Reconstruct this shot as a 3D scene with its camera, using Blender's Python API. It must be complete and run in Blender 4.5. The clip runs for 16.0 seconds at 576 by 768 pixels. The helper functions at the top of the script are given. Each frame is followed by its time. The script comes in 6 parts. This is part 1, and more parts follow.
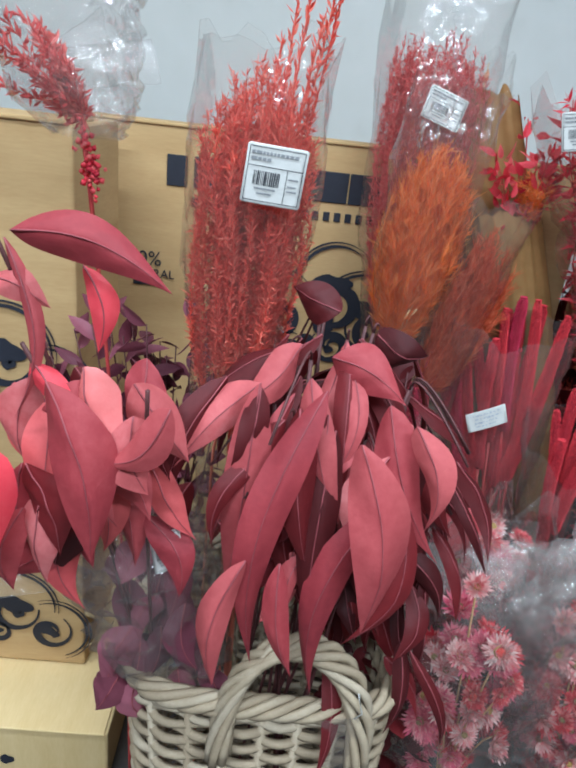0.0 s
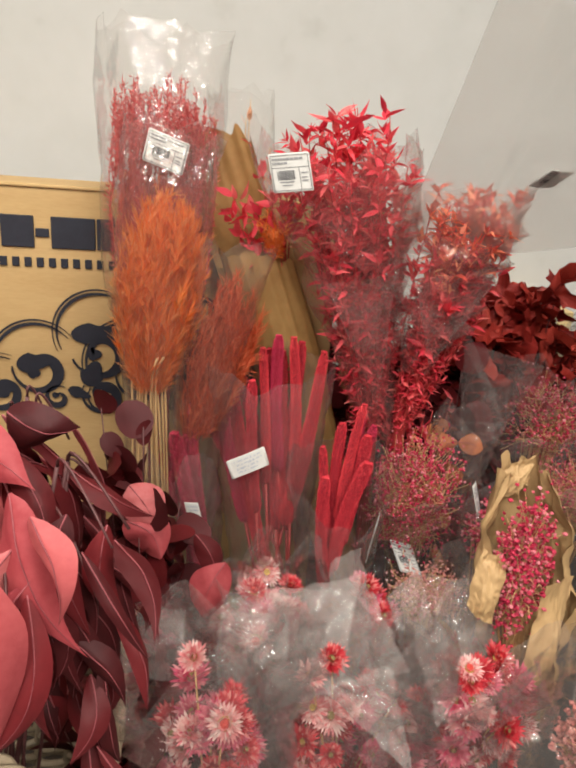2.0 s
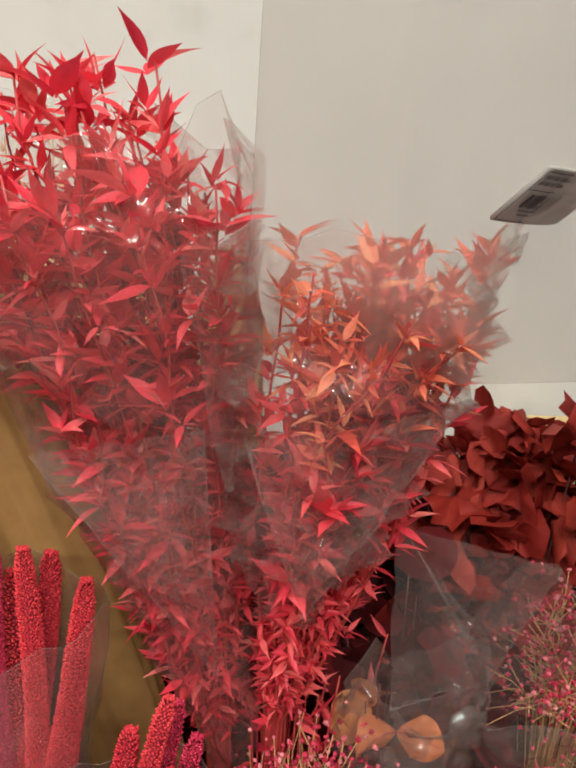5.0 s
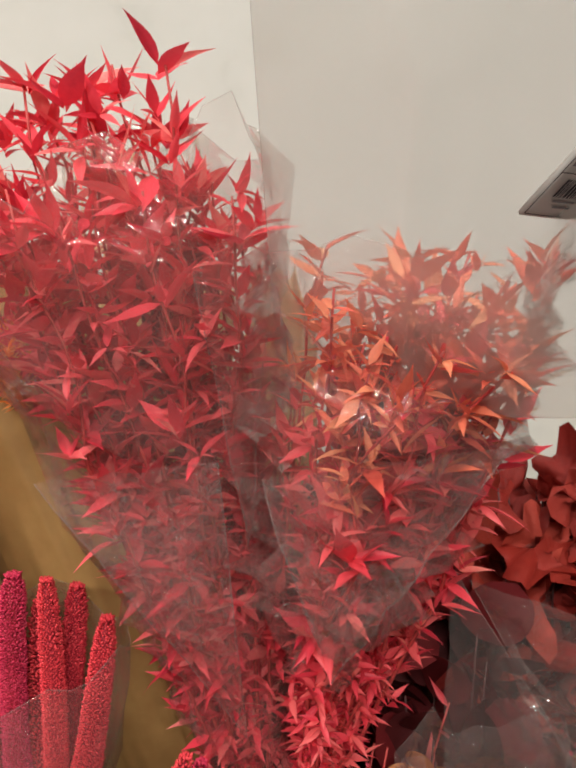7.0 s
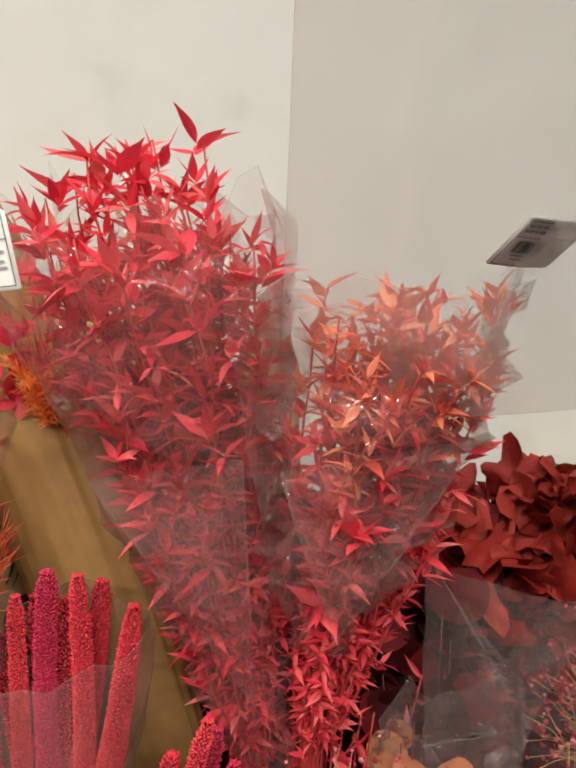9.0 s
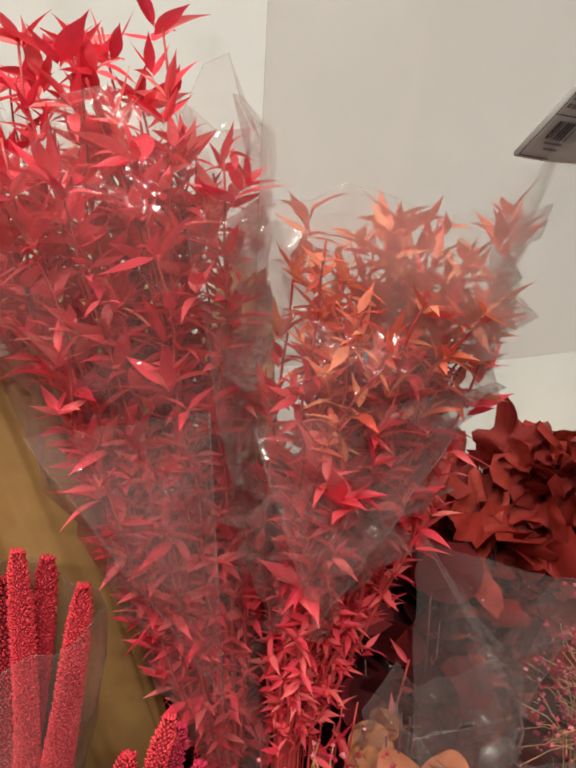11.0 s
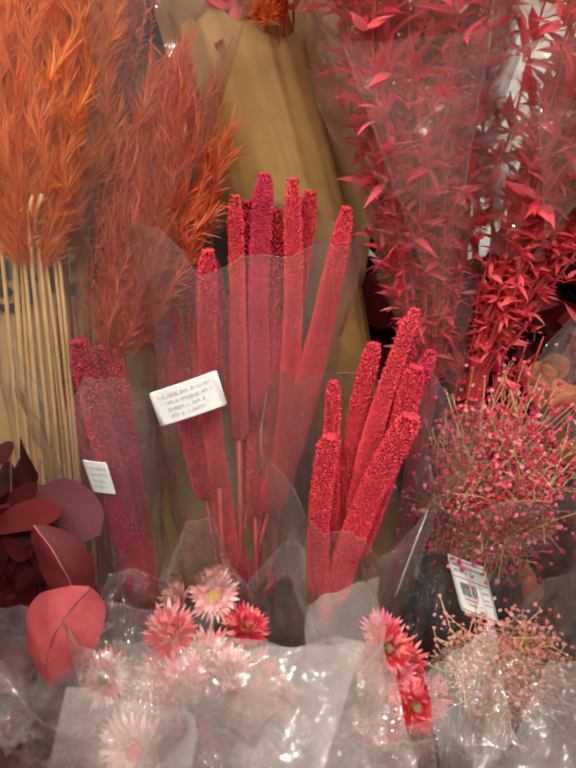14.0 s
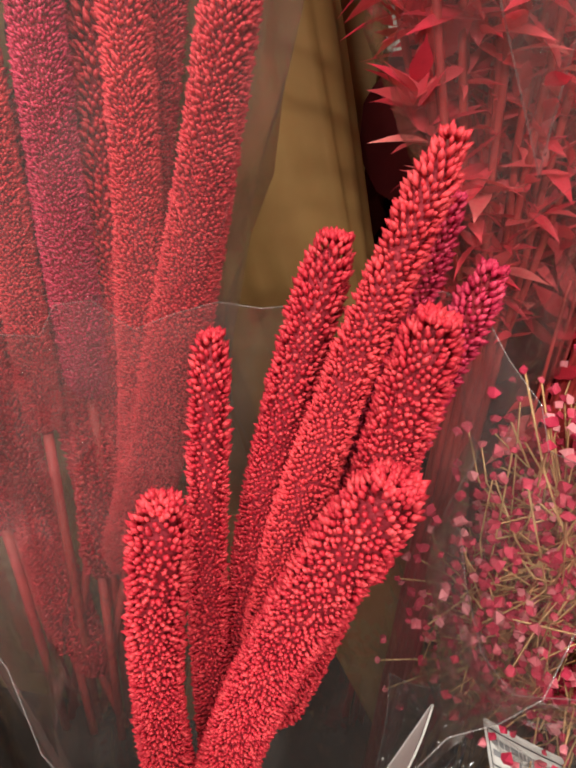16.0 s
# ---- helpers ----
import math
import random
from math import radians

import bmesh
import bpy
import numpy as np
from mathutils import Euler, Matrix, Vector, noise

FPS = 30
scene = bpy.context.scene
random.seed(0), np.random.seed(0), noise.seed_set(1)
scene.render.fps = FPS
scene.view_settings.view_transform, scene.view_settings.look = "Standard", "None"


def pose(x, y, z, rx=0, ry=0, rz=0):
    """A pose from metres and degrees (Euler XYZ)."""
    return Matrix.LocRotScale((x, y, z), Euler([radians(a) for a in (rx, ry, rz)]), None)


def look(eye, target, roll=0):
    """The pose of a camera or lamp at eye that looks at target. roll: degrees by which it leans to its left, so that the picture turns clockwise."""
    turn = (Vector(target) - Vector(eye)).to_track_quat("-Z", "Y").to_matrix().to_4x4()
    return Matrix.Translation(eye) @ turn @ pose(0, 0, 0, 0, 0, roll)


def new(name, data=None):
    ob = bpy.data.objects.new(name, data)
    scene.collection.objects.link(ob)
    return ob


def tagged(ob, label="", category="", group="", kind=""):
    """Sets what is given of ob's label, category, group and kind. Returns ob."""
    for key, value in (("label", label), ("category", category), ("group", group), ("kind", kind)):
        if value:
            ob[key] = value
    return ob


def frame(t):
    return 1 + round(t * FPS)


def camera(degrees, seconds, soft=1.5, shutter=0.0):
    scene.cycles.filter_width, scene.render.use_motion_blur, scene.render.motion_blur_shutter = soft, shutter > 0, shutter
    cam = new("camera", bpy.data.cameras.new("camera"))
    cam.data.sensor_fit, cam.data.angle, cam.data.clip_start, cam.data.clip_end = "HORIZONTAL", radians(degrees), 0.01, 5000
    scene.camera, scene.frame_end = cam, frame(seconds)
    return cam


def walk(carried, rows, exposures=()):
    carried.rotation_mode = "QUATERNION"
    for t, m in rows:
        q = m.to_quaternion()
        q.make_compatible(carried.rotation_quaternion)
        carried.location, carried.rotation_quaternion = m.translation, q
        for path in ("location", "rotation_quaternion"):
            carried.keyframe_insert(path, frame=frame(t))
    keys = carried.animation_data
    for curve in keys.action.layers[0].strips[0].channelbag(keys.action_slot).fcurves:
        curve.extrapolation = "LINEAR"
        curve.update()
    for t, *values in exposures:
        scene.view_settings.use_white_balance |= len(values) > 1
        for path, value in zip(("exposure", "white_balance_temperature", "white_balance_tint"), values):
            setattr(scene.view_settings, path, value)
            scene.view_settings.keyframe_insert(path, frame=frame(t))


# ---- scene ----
cam = camera(47.9, 16.0, 2.7)
METRES, EYE, TILT, LEAN, TURN = 1.9, 1.45, -23.0, -6.0, 0.0
ROWS = [
    (0.0, 0.0, 0.0, 0.0, 0.0, 0.0, -0.0),
    (0.5, 0.0399, -0.0006, 0.0147, 0.74, 2.98, 1.11),
    (1.0, 0.0741, 0.0032, 0.0218, -0.89, 3.9, 2.43),
    (1.5, 0.0973, 0.0045, 0.0214, -3.58, 3.31, 3.71),
    (2.0, 0.1122, 0.0111, 0.0158, -7.89, 1.53, 4.95),
    (2.5, 0.1127, 0.0316, 0.017, -13.56, -0.84, 6.47),
    (3.0, 0.1076, 0.0656, 0.0278, -17.76, -1.76, 7.54),
    (3.5, 0.1304, 0.1006, 0.0363, -18.35, -0.83, 7.38),
    (4.0, 0.187, 0.1611, 0.0531, -14.52, 2.34, 6.36),
    (4.5, 0.2299, 0.2025, 0.0687, -10.0, 5.48, 5.54),
    (5.0, 0.2552, 0.2407, 0.0801, -6.02, 7.97, 4.54),
    (7.5, 0.2797, 0.2603, 0.0805, 3.47, 12.92, 1.75),
    (8.0, 0.2749, 0.2332, 0.0712, 2.73, 14.5, 2.36),
    (10.5, 0.2371, 0.2221, 0.055, -8.54, 13.77, 5.36),
    (11.0, 0.2565, 0.2559, 0.0616, -4.66, 12.83, 4.35),
    (11.5, 0.2592, 0.2795, 0.0683, -1.88, 12.13, 3.7),
    (12.0, 0.2555, 0.261, 0.0601, 0.33, 11.46, 3.29),
    (12.5, 0.2419, 0.2371, 0.0543, 0.62, 10.09, 3.28),
    (13.0, 0.2009, 0.2107, 0.0341, -0.29, 6.9, 3.16),
    (13.5, 0.1846, 0.2045, -0.0033, -0.49, 2.75, 2.32),
    (14.0, 0.1837, 0.2179, -0.0145, 0.29, -1.26, 1.22),
    (14.5, 0.2097, 0.2654, -0.0078, 2.22, -5.64, 0.01),
    (15.0, 0.2245, 0.3284, 0.0009, 4.38, -8.74, -0.94),
    (15.5, 0.2242, 0.3637, -0.0027, 5.87, -10.52, -1.57),
    (16.0, 0.2235, 0.3894, -0.0073, 6.85, -11.46, -2.05),
]
walk(cam, [(t, pose(0, 0, EYE, TILT, LEAN, TURN) @ pose(METRES * x, METRES * y, METRES * z, 90 + pitch, roll, yaw)) for t, x, y, z, yaw, pitch, roll in ROWS],
     [(0.0, -0.2, 4950, 1), (0.5, -0.22, 5350, -6), (1.0, 0.0, 6200, 9), (1.5, 0.0, 6500, 10), (12.5, 0.05, 6500, 10), (13.5, 0.25, 6500, 10), (14.5, 0.3, 6500, 10), (16.0, 0.32, 6500, 10)])

# ---- world and light ----
world = bpy.data.worlds.new("world")
scene.world = world
world.use_nodes = True
world.node_tree.nodes["Background"].inputs[0].default_value = (0.9, 0.95, 1.0, 1)
world.node_tree.nodes["Background"].inputs[1].default_value = 0.02


def area_lamp(name, place, aim, w, h, watts, colour):
    data = bpy.data.lights.new(name, "AREA")
    data.shape, data.size, data.size_y, data.energy, data.color = "RECTANGLE", w, h, watts, colour
    ob = new(name, data)
    ob.matrix_world = look(place, aim)
    return ob


LAMP_COL = (1.0, 0.945, 0.86)
TUBES = [(-0.75, 0.1, 24), (0.75, 0.1, 22), (-0.6, -1.15, 60), (1.0, -1.15, 50)]
for lx, ly, watts in TUBES:
    area_lamp("tube_glow", (lx, ly, 2.74), (lx, ly, 0), 1.2, 0.12, watts, LAMP_COL)

# ---- materials ----


def nodes_of(name):
    mat = bpy.data.materials.new(name)
    mat.use_nodes = True
    nt = mat.node_tree
    return mat, nt, nt.nodes, nt.links, nt.nodes["Principled BSDF"], nt.nodes["Material Output"]


def noise_node(nt, scale, detail=4.0, rough=0.6, stretch=None, coords="Object"):
    co = nt.nodes.new("ShaderNodeTexCoord")
    n = nt.nodes.new("ShaderNodeTexNoise")
    n.inputs["Scale"].default_value, n.inputs["Detail"].default_value, n.inputs["Roughness"].default_value = scale, detail, rough
    if stretch:
        mp = nt.nodes.new("ShaderNodeMapping")
        mp.inputs["Scale"].default_value = stretch
        nt.links.new(co.outputs[coords], mp.inputs[0])
        nt.links.new(mp.outputs[0], n.inputs[0])
    else:
        nt.links.new(co.outputs[coords], n.inputs[0])
    return n


def ramp_node(nt, stops):
    r = nt.nodes.new("ShaderNodeValToRGB")
    while len(r.color_ramp.elements) < len(stops):
        r.color_ramp.elements.new(0.5)
    for e, (p, c) in zip(r.color_ramp.elements, stops):
        e.position, e.color = p, (*c, 1)
    return r


def maths(nt, op, a, b):
    m = nt.nodes.new("ShaderNodeMath")
    m.operation = op
    for i, v in enumerate((a, b)):
        if isinstance(v, (int, float)):
            m.inputs[i].default_value = v
        else:
            nt.links.new(v, m.inputs[i])
    return m.outputs[0]


def bumped(nt, bsdf, height, strength, distance=0.002):
    b = nt.nodes.new("ShaderNodeBump")
    b.inputs["Strength"].default_value, b.inputs["Distance"].default_value = strength, distance
    nt.links.new(height, b.inputs["Height"])
    nt.links.new(b.outputs[0], bsdf.inputs["Normal"])
    return b


def plain(name, stops, scale=30, rough=0.7, bump=0.2, metal=0.0, stretch=None, coords="Object", dist=0.001, fine=8):
    """A surface whose colour wanders between the stops at two scales, with relief."""
    mat, nt, nodes, links, bsdf, out = nodes_of(name)
    a = noise_node(nt, scale, 5, 0.6, stretch, coords)
    b = noise_node(nt, scale * fine, 3, 0.5, stretch, coords)
    mix = maths(nt, "ADD", maths(nt, "MULTIPLY", a.outputs[0], 0.7), maths(nt, "MULTIPLY", b.outputs[0], 0.3))
    r = ramp_node(nt, stops)
    links.new(mix, r.inputs[0])
    links.new(r.outputs[0], bsdf.inputs["Base Color"])
    bsdf.inputs["Roughness"].default_value, bsdf.inputs["Metallic"].default_value = rough, metal
    bumped(nt, bsdf, mix, bump, dist)
    return mat


def petal(name, stops, rough=0.55, glow=0.3, scale=25, bump=0.3, spread=0.75, vein=0.0):
    """A dried leaf or petal: each one takes its own shade, and lets some light through."""
    mat, nt, nodes, links, bsdf, out = nodes_of(name)
    info, geo = nodes.new("ShaderNodeObjectInfo"), nodes.new("ShaderNodeNewGeometry")
    n = noise_node(nt, scale, 5, 0.65)
    fine = noise_node(nt, scale * 9, 3, 0.6)
    own = maths(nt, "FRACT", maths(nt, "ADD", info.outputs["Random"], geo.outputs["Random Per Island"]), 0)
    v = maths(nt, "ADD", maths(nt, "MULTIPLY", own, spread), maths(nt, "MULTIPLY", n.outputs[0], 1.05 - spread))
    v = maths(nt, "ADD", v, maths(nt, "MULTIPLY", maths(nt, "SUBTRACT", fine.outputs[0], 0.5), 0.25))
    r = ramp_node(nt, stops)
    links.new(v, r.inputs[0])
    links.new(r.outputs[0], bsdf.inputs["Base Color"])
    bsdf.inputs["Roughness"].default_value = rough
    bsdf.inputs["Specular IOR Level"].default_value = 0.35
    h = maths(nt, "ADD", n.outputs[0], maths(nt, "MULTIPLY", fine.outputs[0], 0.4))
    b = bumped(nt, bsdf, h, bump, 0.002)
    if glow:
        tr, mx = nodes.new("ShaderNodeBsdfTranslucent"), nodes.new("ShaderNodeMixShader")
        links.new(r.outputs[0], tr.inputs[0])
        links.new(b.outputs[0], tr.inputs["Normal"])
        mx.inputs[0].default_value = glow
        links.new(bsdf.outputs[0], mx.inputs[1])
        links.new(tr.outputs[0], mx.inputs[2])
        links.new(mx.outputs[0], out.inputs[0])
    return mat


def film(name, haze, tint=(0.9, 0.88, 0.86), rough=0.09, relief=0.2, scale=26):
    """Clear wrapping film: mostly see-through, a little milky, glossy on its creases."""
    mat, nt, nodes, links, bsdf, out = nodes_of(name)
    n = noise_node(nt, scale, 4, 0.55)
    big = noise_node(nt, scale * 0.35, 3, 0.5)
    h = maths(nt, "ADD", maths(nt, "ABSOLUTE", maths(nt, "SUBTRACT", n.outputs[0], 0.5), 0), maths(nt, "MULTIPLY", big.outputs[0], 0.8))
    clear, milk, thru, gloss = (nodes.new("ShaderNodeBsdf" + k) for k in ("Transparent", "Diffuse", "Translucent", "Glossy"))
    bump = nodes.new("ShaderNodeBump")
    bump.inputs["Strength"].default_value, bump.inputs["Distance"].default_value = relief, 0.03
    links.new(h, bump.inputs["Height"])
    clear.inputs[0].default_value = (0.99, 0.985, 0.98, 1)
    for s in (milk, thru):
        s.inputs[0].default_value = (*tint, 1)
    gloss.inputs["Roughness"].default_value = rough
    links.new(bump.outputs[0], gloss.inputs["Normal"])
    milky, body, top = (nodes.new("ShaderNodeMixShader") for _ in range(3))
    milky.inputs[0].default_value = 0.4
    links.new(milk.outputs[0], milky.inputs[1])
    links.new(thru.outputs[0], milky.inputs[2])
    body.inputs[0].default_value = haze
    links.new(clear.outputs[0], body.inputs[1])
    links.new(milky.outputs[0], body.inputs[2])
    fres = nodes.new("ShaderNodeFresnel")
    fres.inputs[0].default_value = 1.5
    links.new(bump.outputs[0], fres.inputs["Normal"])
    links.new(maths(nt, "MINIMUM", maths(nt, "MULTIPLY", fres.outputs[0], 0.95), 0.3), top.inputs[0])
    links.new(body.outputs[0], top.inputs[1])
    links.new(gloss.outputs[0], top.inputs[2])
    links.new(top.outputs[0], out.inputs[0])
    return mat


FILM = film("clear_film", 0.04, (0.85, 0.8, 0.77), 0.06, 0.3, 14)
FILM_MILKY = film("milky_film", 0.085, (0.66, 0.58, 0.56), 0.08, 0.25, 16)
# Rose tint stands in for red light the leaves throw onto the film.
FILM_CREASED = film("creased_bounce_film", 0.075, (0.9, 0.64, 0.61), 0.05, 0.75, 13)
FILM_SHEET = film("frosted_film", 0.33, (0.74, 0.7, 0.64), 0.5, 0.04, 14)
FILM_CRUMPLED = film("crumpled_film", 0.08, (0.76, 0.68, 0.65), 0.06, 0.7, 15)
FILM_PANEL = film("cloudy_film", 0.24, (0.72, 0.66, 0.63), 0.08, 0.5, 14)
FILM_EDGE = film("film_rim", 0.13, (0.85, 0.8, 0.78), 0.15, 0.0)
WALL = plain("white_paint", [(0.25, (0.45, 0.45, 0.42)), (0.42, (0.55, 0.55, 0.525)), (0.7, (0.59, 0.59, 0.57))], 2.2, 0.75, 0.15, dist=0.003)
# Unseen side and front walls, kept dark so they bounce less light.
WALL_LOW_BOUNCE = plain("low_bounce_wall_paint", [(0.3, (0.13, 0.12, 0.11)), (0.7, (0.2, 0.19, 0.175))], 2.2, 0.75, 0.15)
CARD = plain("brown_cardboard", [(0.3, (0.44, 0.28, 0.115)), (0.7, (0.56, 0.38, 0.175))], 5, 0.8, 0.12, stretch=(1, 1, 6), fine=14)
CARD_PALE = plain("pale_cardboard", [(0.3, (0.62, 0.45, 0.2)), (0.7, (0.72, 0.55, 0.28))], 6, 0.75, 0.1, stretch=(6, 1, 1), fine=14)
KRAFT = plain("kraft_paper", [(0.3, (0.39, 0.24, 0.105)), (0.7, (0.53, 0.345, 0.165))], 14, 0.65, 0.35, dist=0.002)
# Kraft brown taken darker, for the shade neighbouring bunches throw on the cone.
KRAFT_SHADED = plain("shaded_kraft_paper", [(0.3, (0.27, 0.145, 0.045)), (0.7, (0.38, 0.22, 0.075))], 9, 0.6, 0.25, dist=0.002)
INK = plain("black_ink", [(0.3, (0.012, 0.013, 0.022)), (0.7, (0.02, 0.021, 0.034))], 40, 0.7, 0.05)
PAPER = plain("white_label_paper", [(0.3, (0.58, 0.57, 0.54)), (0.7, (0.66, 0.65, 0.62))], 40, 0.45, 0.05)
PEN = plain("pen_ink", [(0.3, (0.34, 0.37, 0.45)), (0.7, (0.44, 0.47, 0.53))], 60, 0.6, 0.0)
GREYINK = plain("grey_ink", [(0.3, (0.2, 0.2, 0.21)), (0.7, (0.28, 0.28, 0.29))], 60, 0.6, 0.0)
RUSCUS = petal("crimson_leaf", [(0.0, (0.42, 0.016, 0.04)), (0.4, (0.82, 0.055, 0.09)), (0.8, (0.88, 0.13, 0.15)), (1.0, (0.9, 0.34, 0.29))], 0.42, 0.38)
RUSCUS_B = petal("coral_leaf", [(0.0, (0.5, 0.02, 0.05)), (0.45, (0.84, 0.075, 0.105)), (0.85, (0.89, 0.17, 0.17)), (1.0, (0.9, 0.36, 0.27))], 0.42, 0.38)
RUSCUS_O = petal("orange_coral_leaf", [(0.1, (0.74, 0.1, 0.08)), (0.6, (0.84, 0.22, 0.13)), (1.0, (0.88, 0.42, 0.22))], 0.5, 0.3)
STEM_RED = plain("red_stem", [(0.3, (0.35, 0.03, 0.035)), (0.7, (0.5, 0.06, 0.05))], 60, 0.6, 0.2)
STEM_DARK = plain("dark_stem", [(0.3, (0.06, 0.02, 0.02)), (0.7, (0.13, 0.04, 0.04))], 60, 0.6, 0.2)
STRAW = plain("straw", [(0.3, (0.55, 0.33, 0.13)), (0.7, (0.7, 0.46, 0.22))], 50, 0.55, 0.2, stretch=(1, 1, 0.1))
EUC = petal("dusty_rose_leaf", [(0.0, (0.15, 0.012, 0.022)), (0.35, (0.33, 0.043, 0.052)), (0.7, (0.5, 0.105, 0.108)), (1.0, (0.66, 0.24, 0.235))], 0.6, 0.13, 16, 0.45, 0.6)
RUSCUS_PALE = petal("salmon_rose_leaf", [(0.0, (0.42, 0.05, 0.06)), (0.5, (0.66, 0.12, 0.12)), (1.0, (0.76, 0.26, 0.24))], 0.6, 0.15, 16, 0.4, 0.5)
# Burgundy of the round leaves also stands in for shade on rose leaves.
EUC_DARK = petal("burgundy_and_shade_leaf", [(0.0, (0.035, 0.004, 0.005)), (0.5, (0.09, 0.007, 0.009)), (1.0, (0.2, 0.016, 0.02))], 0.6, 0.15, 14, 0.25)
EUC_PURPLE = petal("plum_leaf", [(0.0, (0.07, 0.018, 0.03)), (0.6, (0.19, 0.05, 0.075)), (1.0, (0.36, 0.12, 0.16))], 0.55, 0.15, 14, 0.25)
RIB = plain("midrib_brown", [(0.3, (0.22, 0.045, 0.055)), (0.7, (0.34, 0.08, 0.09))], 60, 0.6, 0.2)
OAK = petal("rust_red_leaf", [(0.0, (0.1, 0.008, 0.007)), (0.5, (0.3, 0.022, 0.016)), (1.0, (0.5, 0.065, 0.04))], 0.5, 0.2, 18, 0.6)
AMBER = petal("amber_leaf", [(0.0, (0.5, 0.13, 0.05)), (1.0, (0.72, 0.3, 0.12))], 0.55, 0.25, 20)
MILLET = petal("crimson_grain", [(0.0, (0.28, 0.006, 0.016)), (0.5, (0.52, 0.02, 0.038)), (1.0, (0.76, 0.08, 0.09))], 0.6, 0.0, 60, 0.3, 0.6)
MILLET_SALMON = petal("salmon_grain", [(0.0, (0.38, 0.014, 0.028)), (0.5, (0.6, 0.035, 0.05)), (1.0, (0.75, 0.085, 0.09))], 0.65, 0.0, 60, 0.1, 0.35)
MILLET_MAGENTA = petal("magenta_grain", [(0.0, (0.26, 0.006, 0.03)), (0.5, (0.48, 0.018, 0.065)), (1.0, (0.66, 0.06, 0.12))], 0.6, 0.0, 60, 0.2, 0.6)
MILLET_CORE = plain("crimson_core", [(0.3, (0.2, 0.006, 0.016)), (0.7, (0.32, 0.012, 0.028))], 200, 0.8, 0.6)
BROOM = petal("salmon_red_grass", [(0.0, (0.78, 0.12, 0.09)), (0.5, (0.9, 0.24, 0.17)), (1.0, (0.93, 0.4, 0.29))], 0.6, 0.6, 25, 0.1)
BROOM_DEEP = petal("deep_red_grass", [(0.0, (0.68, 0.08, 0.09)), (0.5, (0.84, 0.19, 0.18)), (1.0, (0.9, 0.37, 0.32))], 0.6, 0.6, 25, 0.1)
ORANGE = petal("orange_grass", [(0.0, (0.9, 0.24, 0.035)), (0.5, (0.95, 0.4, 0.09)), (1.0, (0.96, 0.6, 0.28))], 0.6, 0.6, 25, 0.1)
RUSTY = petal("rusty_grass", [(0.0, (0.62, 0.1, 0.035)), (0.5, (0.8, 0.2, 0.075)), (1.0, (0.88, 0.36, 0.18))], 0.6, 0.6, 25, 0.1)
PEACH = petal("pale_peach_bud", [(0.0, (0.78, 0.3, 0.16)), (1.0, (0.88, 0.52, 0.33))], 0.6, 0.35, 25)
GYP_ROSE = petal("rose_puff", [(0.0, (0.4, 0.03, 0.07)), (0.5, (0.62, 0.1, 0.14)), (1.0, (0.75, 0.3, 0.3))], 0.7, 0.2, 60)
GYP_RED = petal("raspberry_puff", [(0.0, (0.38, 0.01, 0.045)), (0.6, (0.62, 0.045, 0.1)), (1.0, (0.8, 0.36, 0.38))], 0.7, 0.2, 60)
GYP_PALE = petal("pale_rose_puff", [(0.0, (0.5, 0.14, 0.12)), (0.6, (0.7, 0.3, 0.26)), (1.0, (0.8, 0.5, 0.42))], 0.7, 0.2, 60)
GYP_MAGENTA = petal("magenta_puff", [(0.0, (0.3, 0.008, 0.05)), (1.0, (0.6, 0.05, 0.13))], 0.7, 0.2, 60)
TWIG = plain("tan_twig", [(0.3, (0.52, 0.27, 0.11)), (0.7, (0.7, 0.45, 0.22))], 60, 0.6, 0.2)
DAISY_PINK = petal("pink_white_petal", [(0.0, (0.66, 0.12, 0.16)), (0.4, (0.76, 0.34, 0.33)), (1.0, (0.85, 0.68, 0.62))], 0.45, 0.3, 40, 0.15)
DAISY_RED = petal("red_petal", [(0.0, (0.36, 0.012, 0.025)), (0.6, (0.62, 0.045, 0.06)), (1.0, (0.8, 0.38, 0.34))], 0.45, 0.3, 40, 0.15)
DAISY_ROSE = petal("rose_petal", [(0.0, (0.55, 0.05, 0.13)), (0.6, (0.72, 0.17, 0.24)), (1.0, (0.82, 0.42, 0.42))], 0.45, 0.3, 40, 0.15)
EYE_YELLOW = plain("mustard_eye", [(0.3, (0.32, 0.2, 0.05)), (0.7, (0.6, 0.42, 0.12))], 300, 0.8, 0.8)
EYE_RED = plain("red_eye", [(0.3, (0.45, 0.03, 0.03)), (0.7, (0.68, 0.09, 0.06))], 300, 0.8, 0.8)
EYE_BROWN = plain("olive_eye", [(0.3, (0.14, 0.1, 0.04)), (0.7, (0.34, 0.25, 0.09))], 300, 0.8, 0.8)
WICKER = petal("bleached_wicker", [(0.0, (0.2, 0.145, 0.09)), (0.5, (0.36, 0.285, 0.19)), (1.0, (0.52, 0.44, 0.33))], 0.65, 0.0, 45, 0.5, 0.5)
GALV = plain("galvanised_steel", [(0.3, (0.2, 0.22, 0.21)), (0.55, (0.33, 0.35, 0.34)), (0.75, (0.44, 0.46, 0.44))], 18, 0.5, 0.15, 0.6)
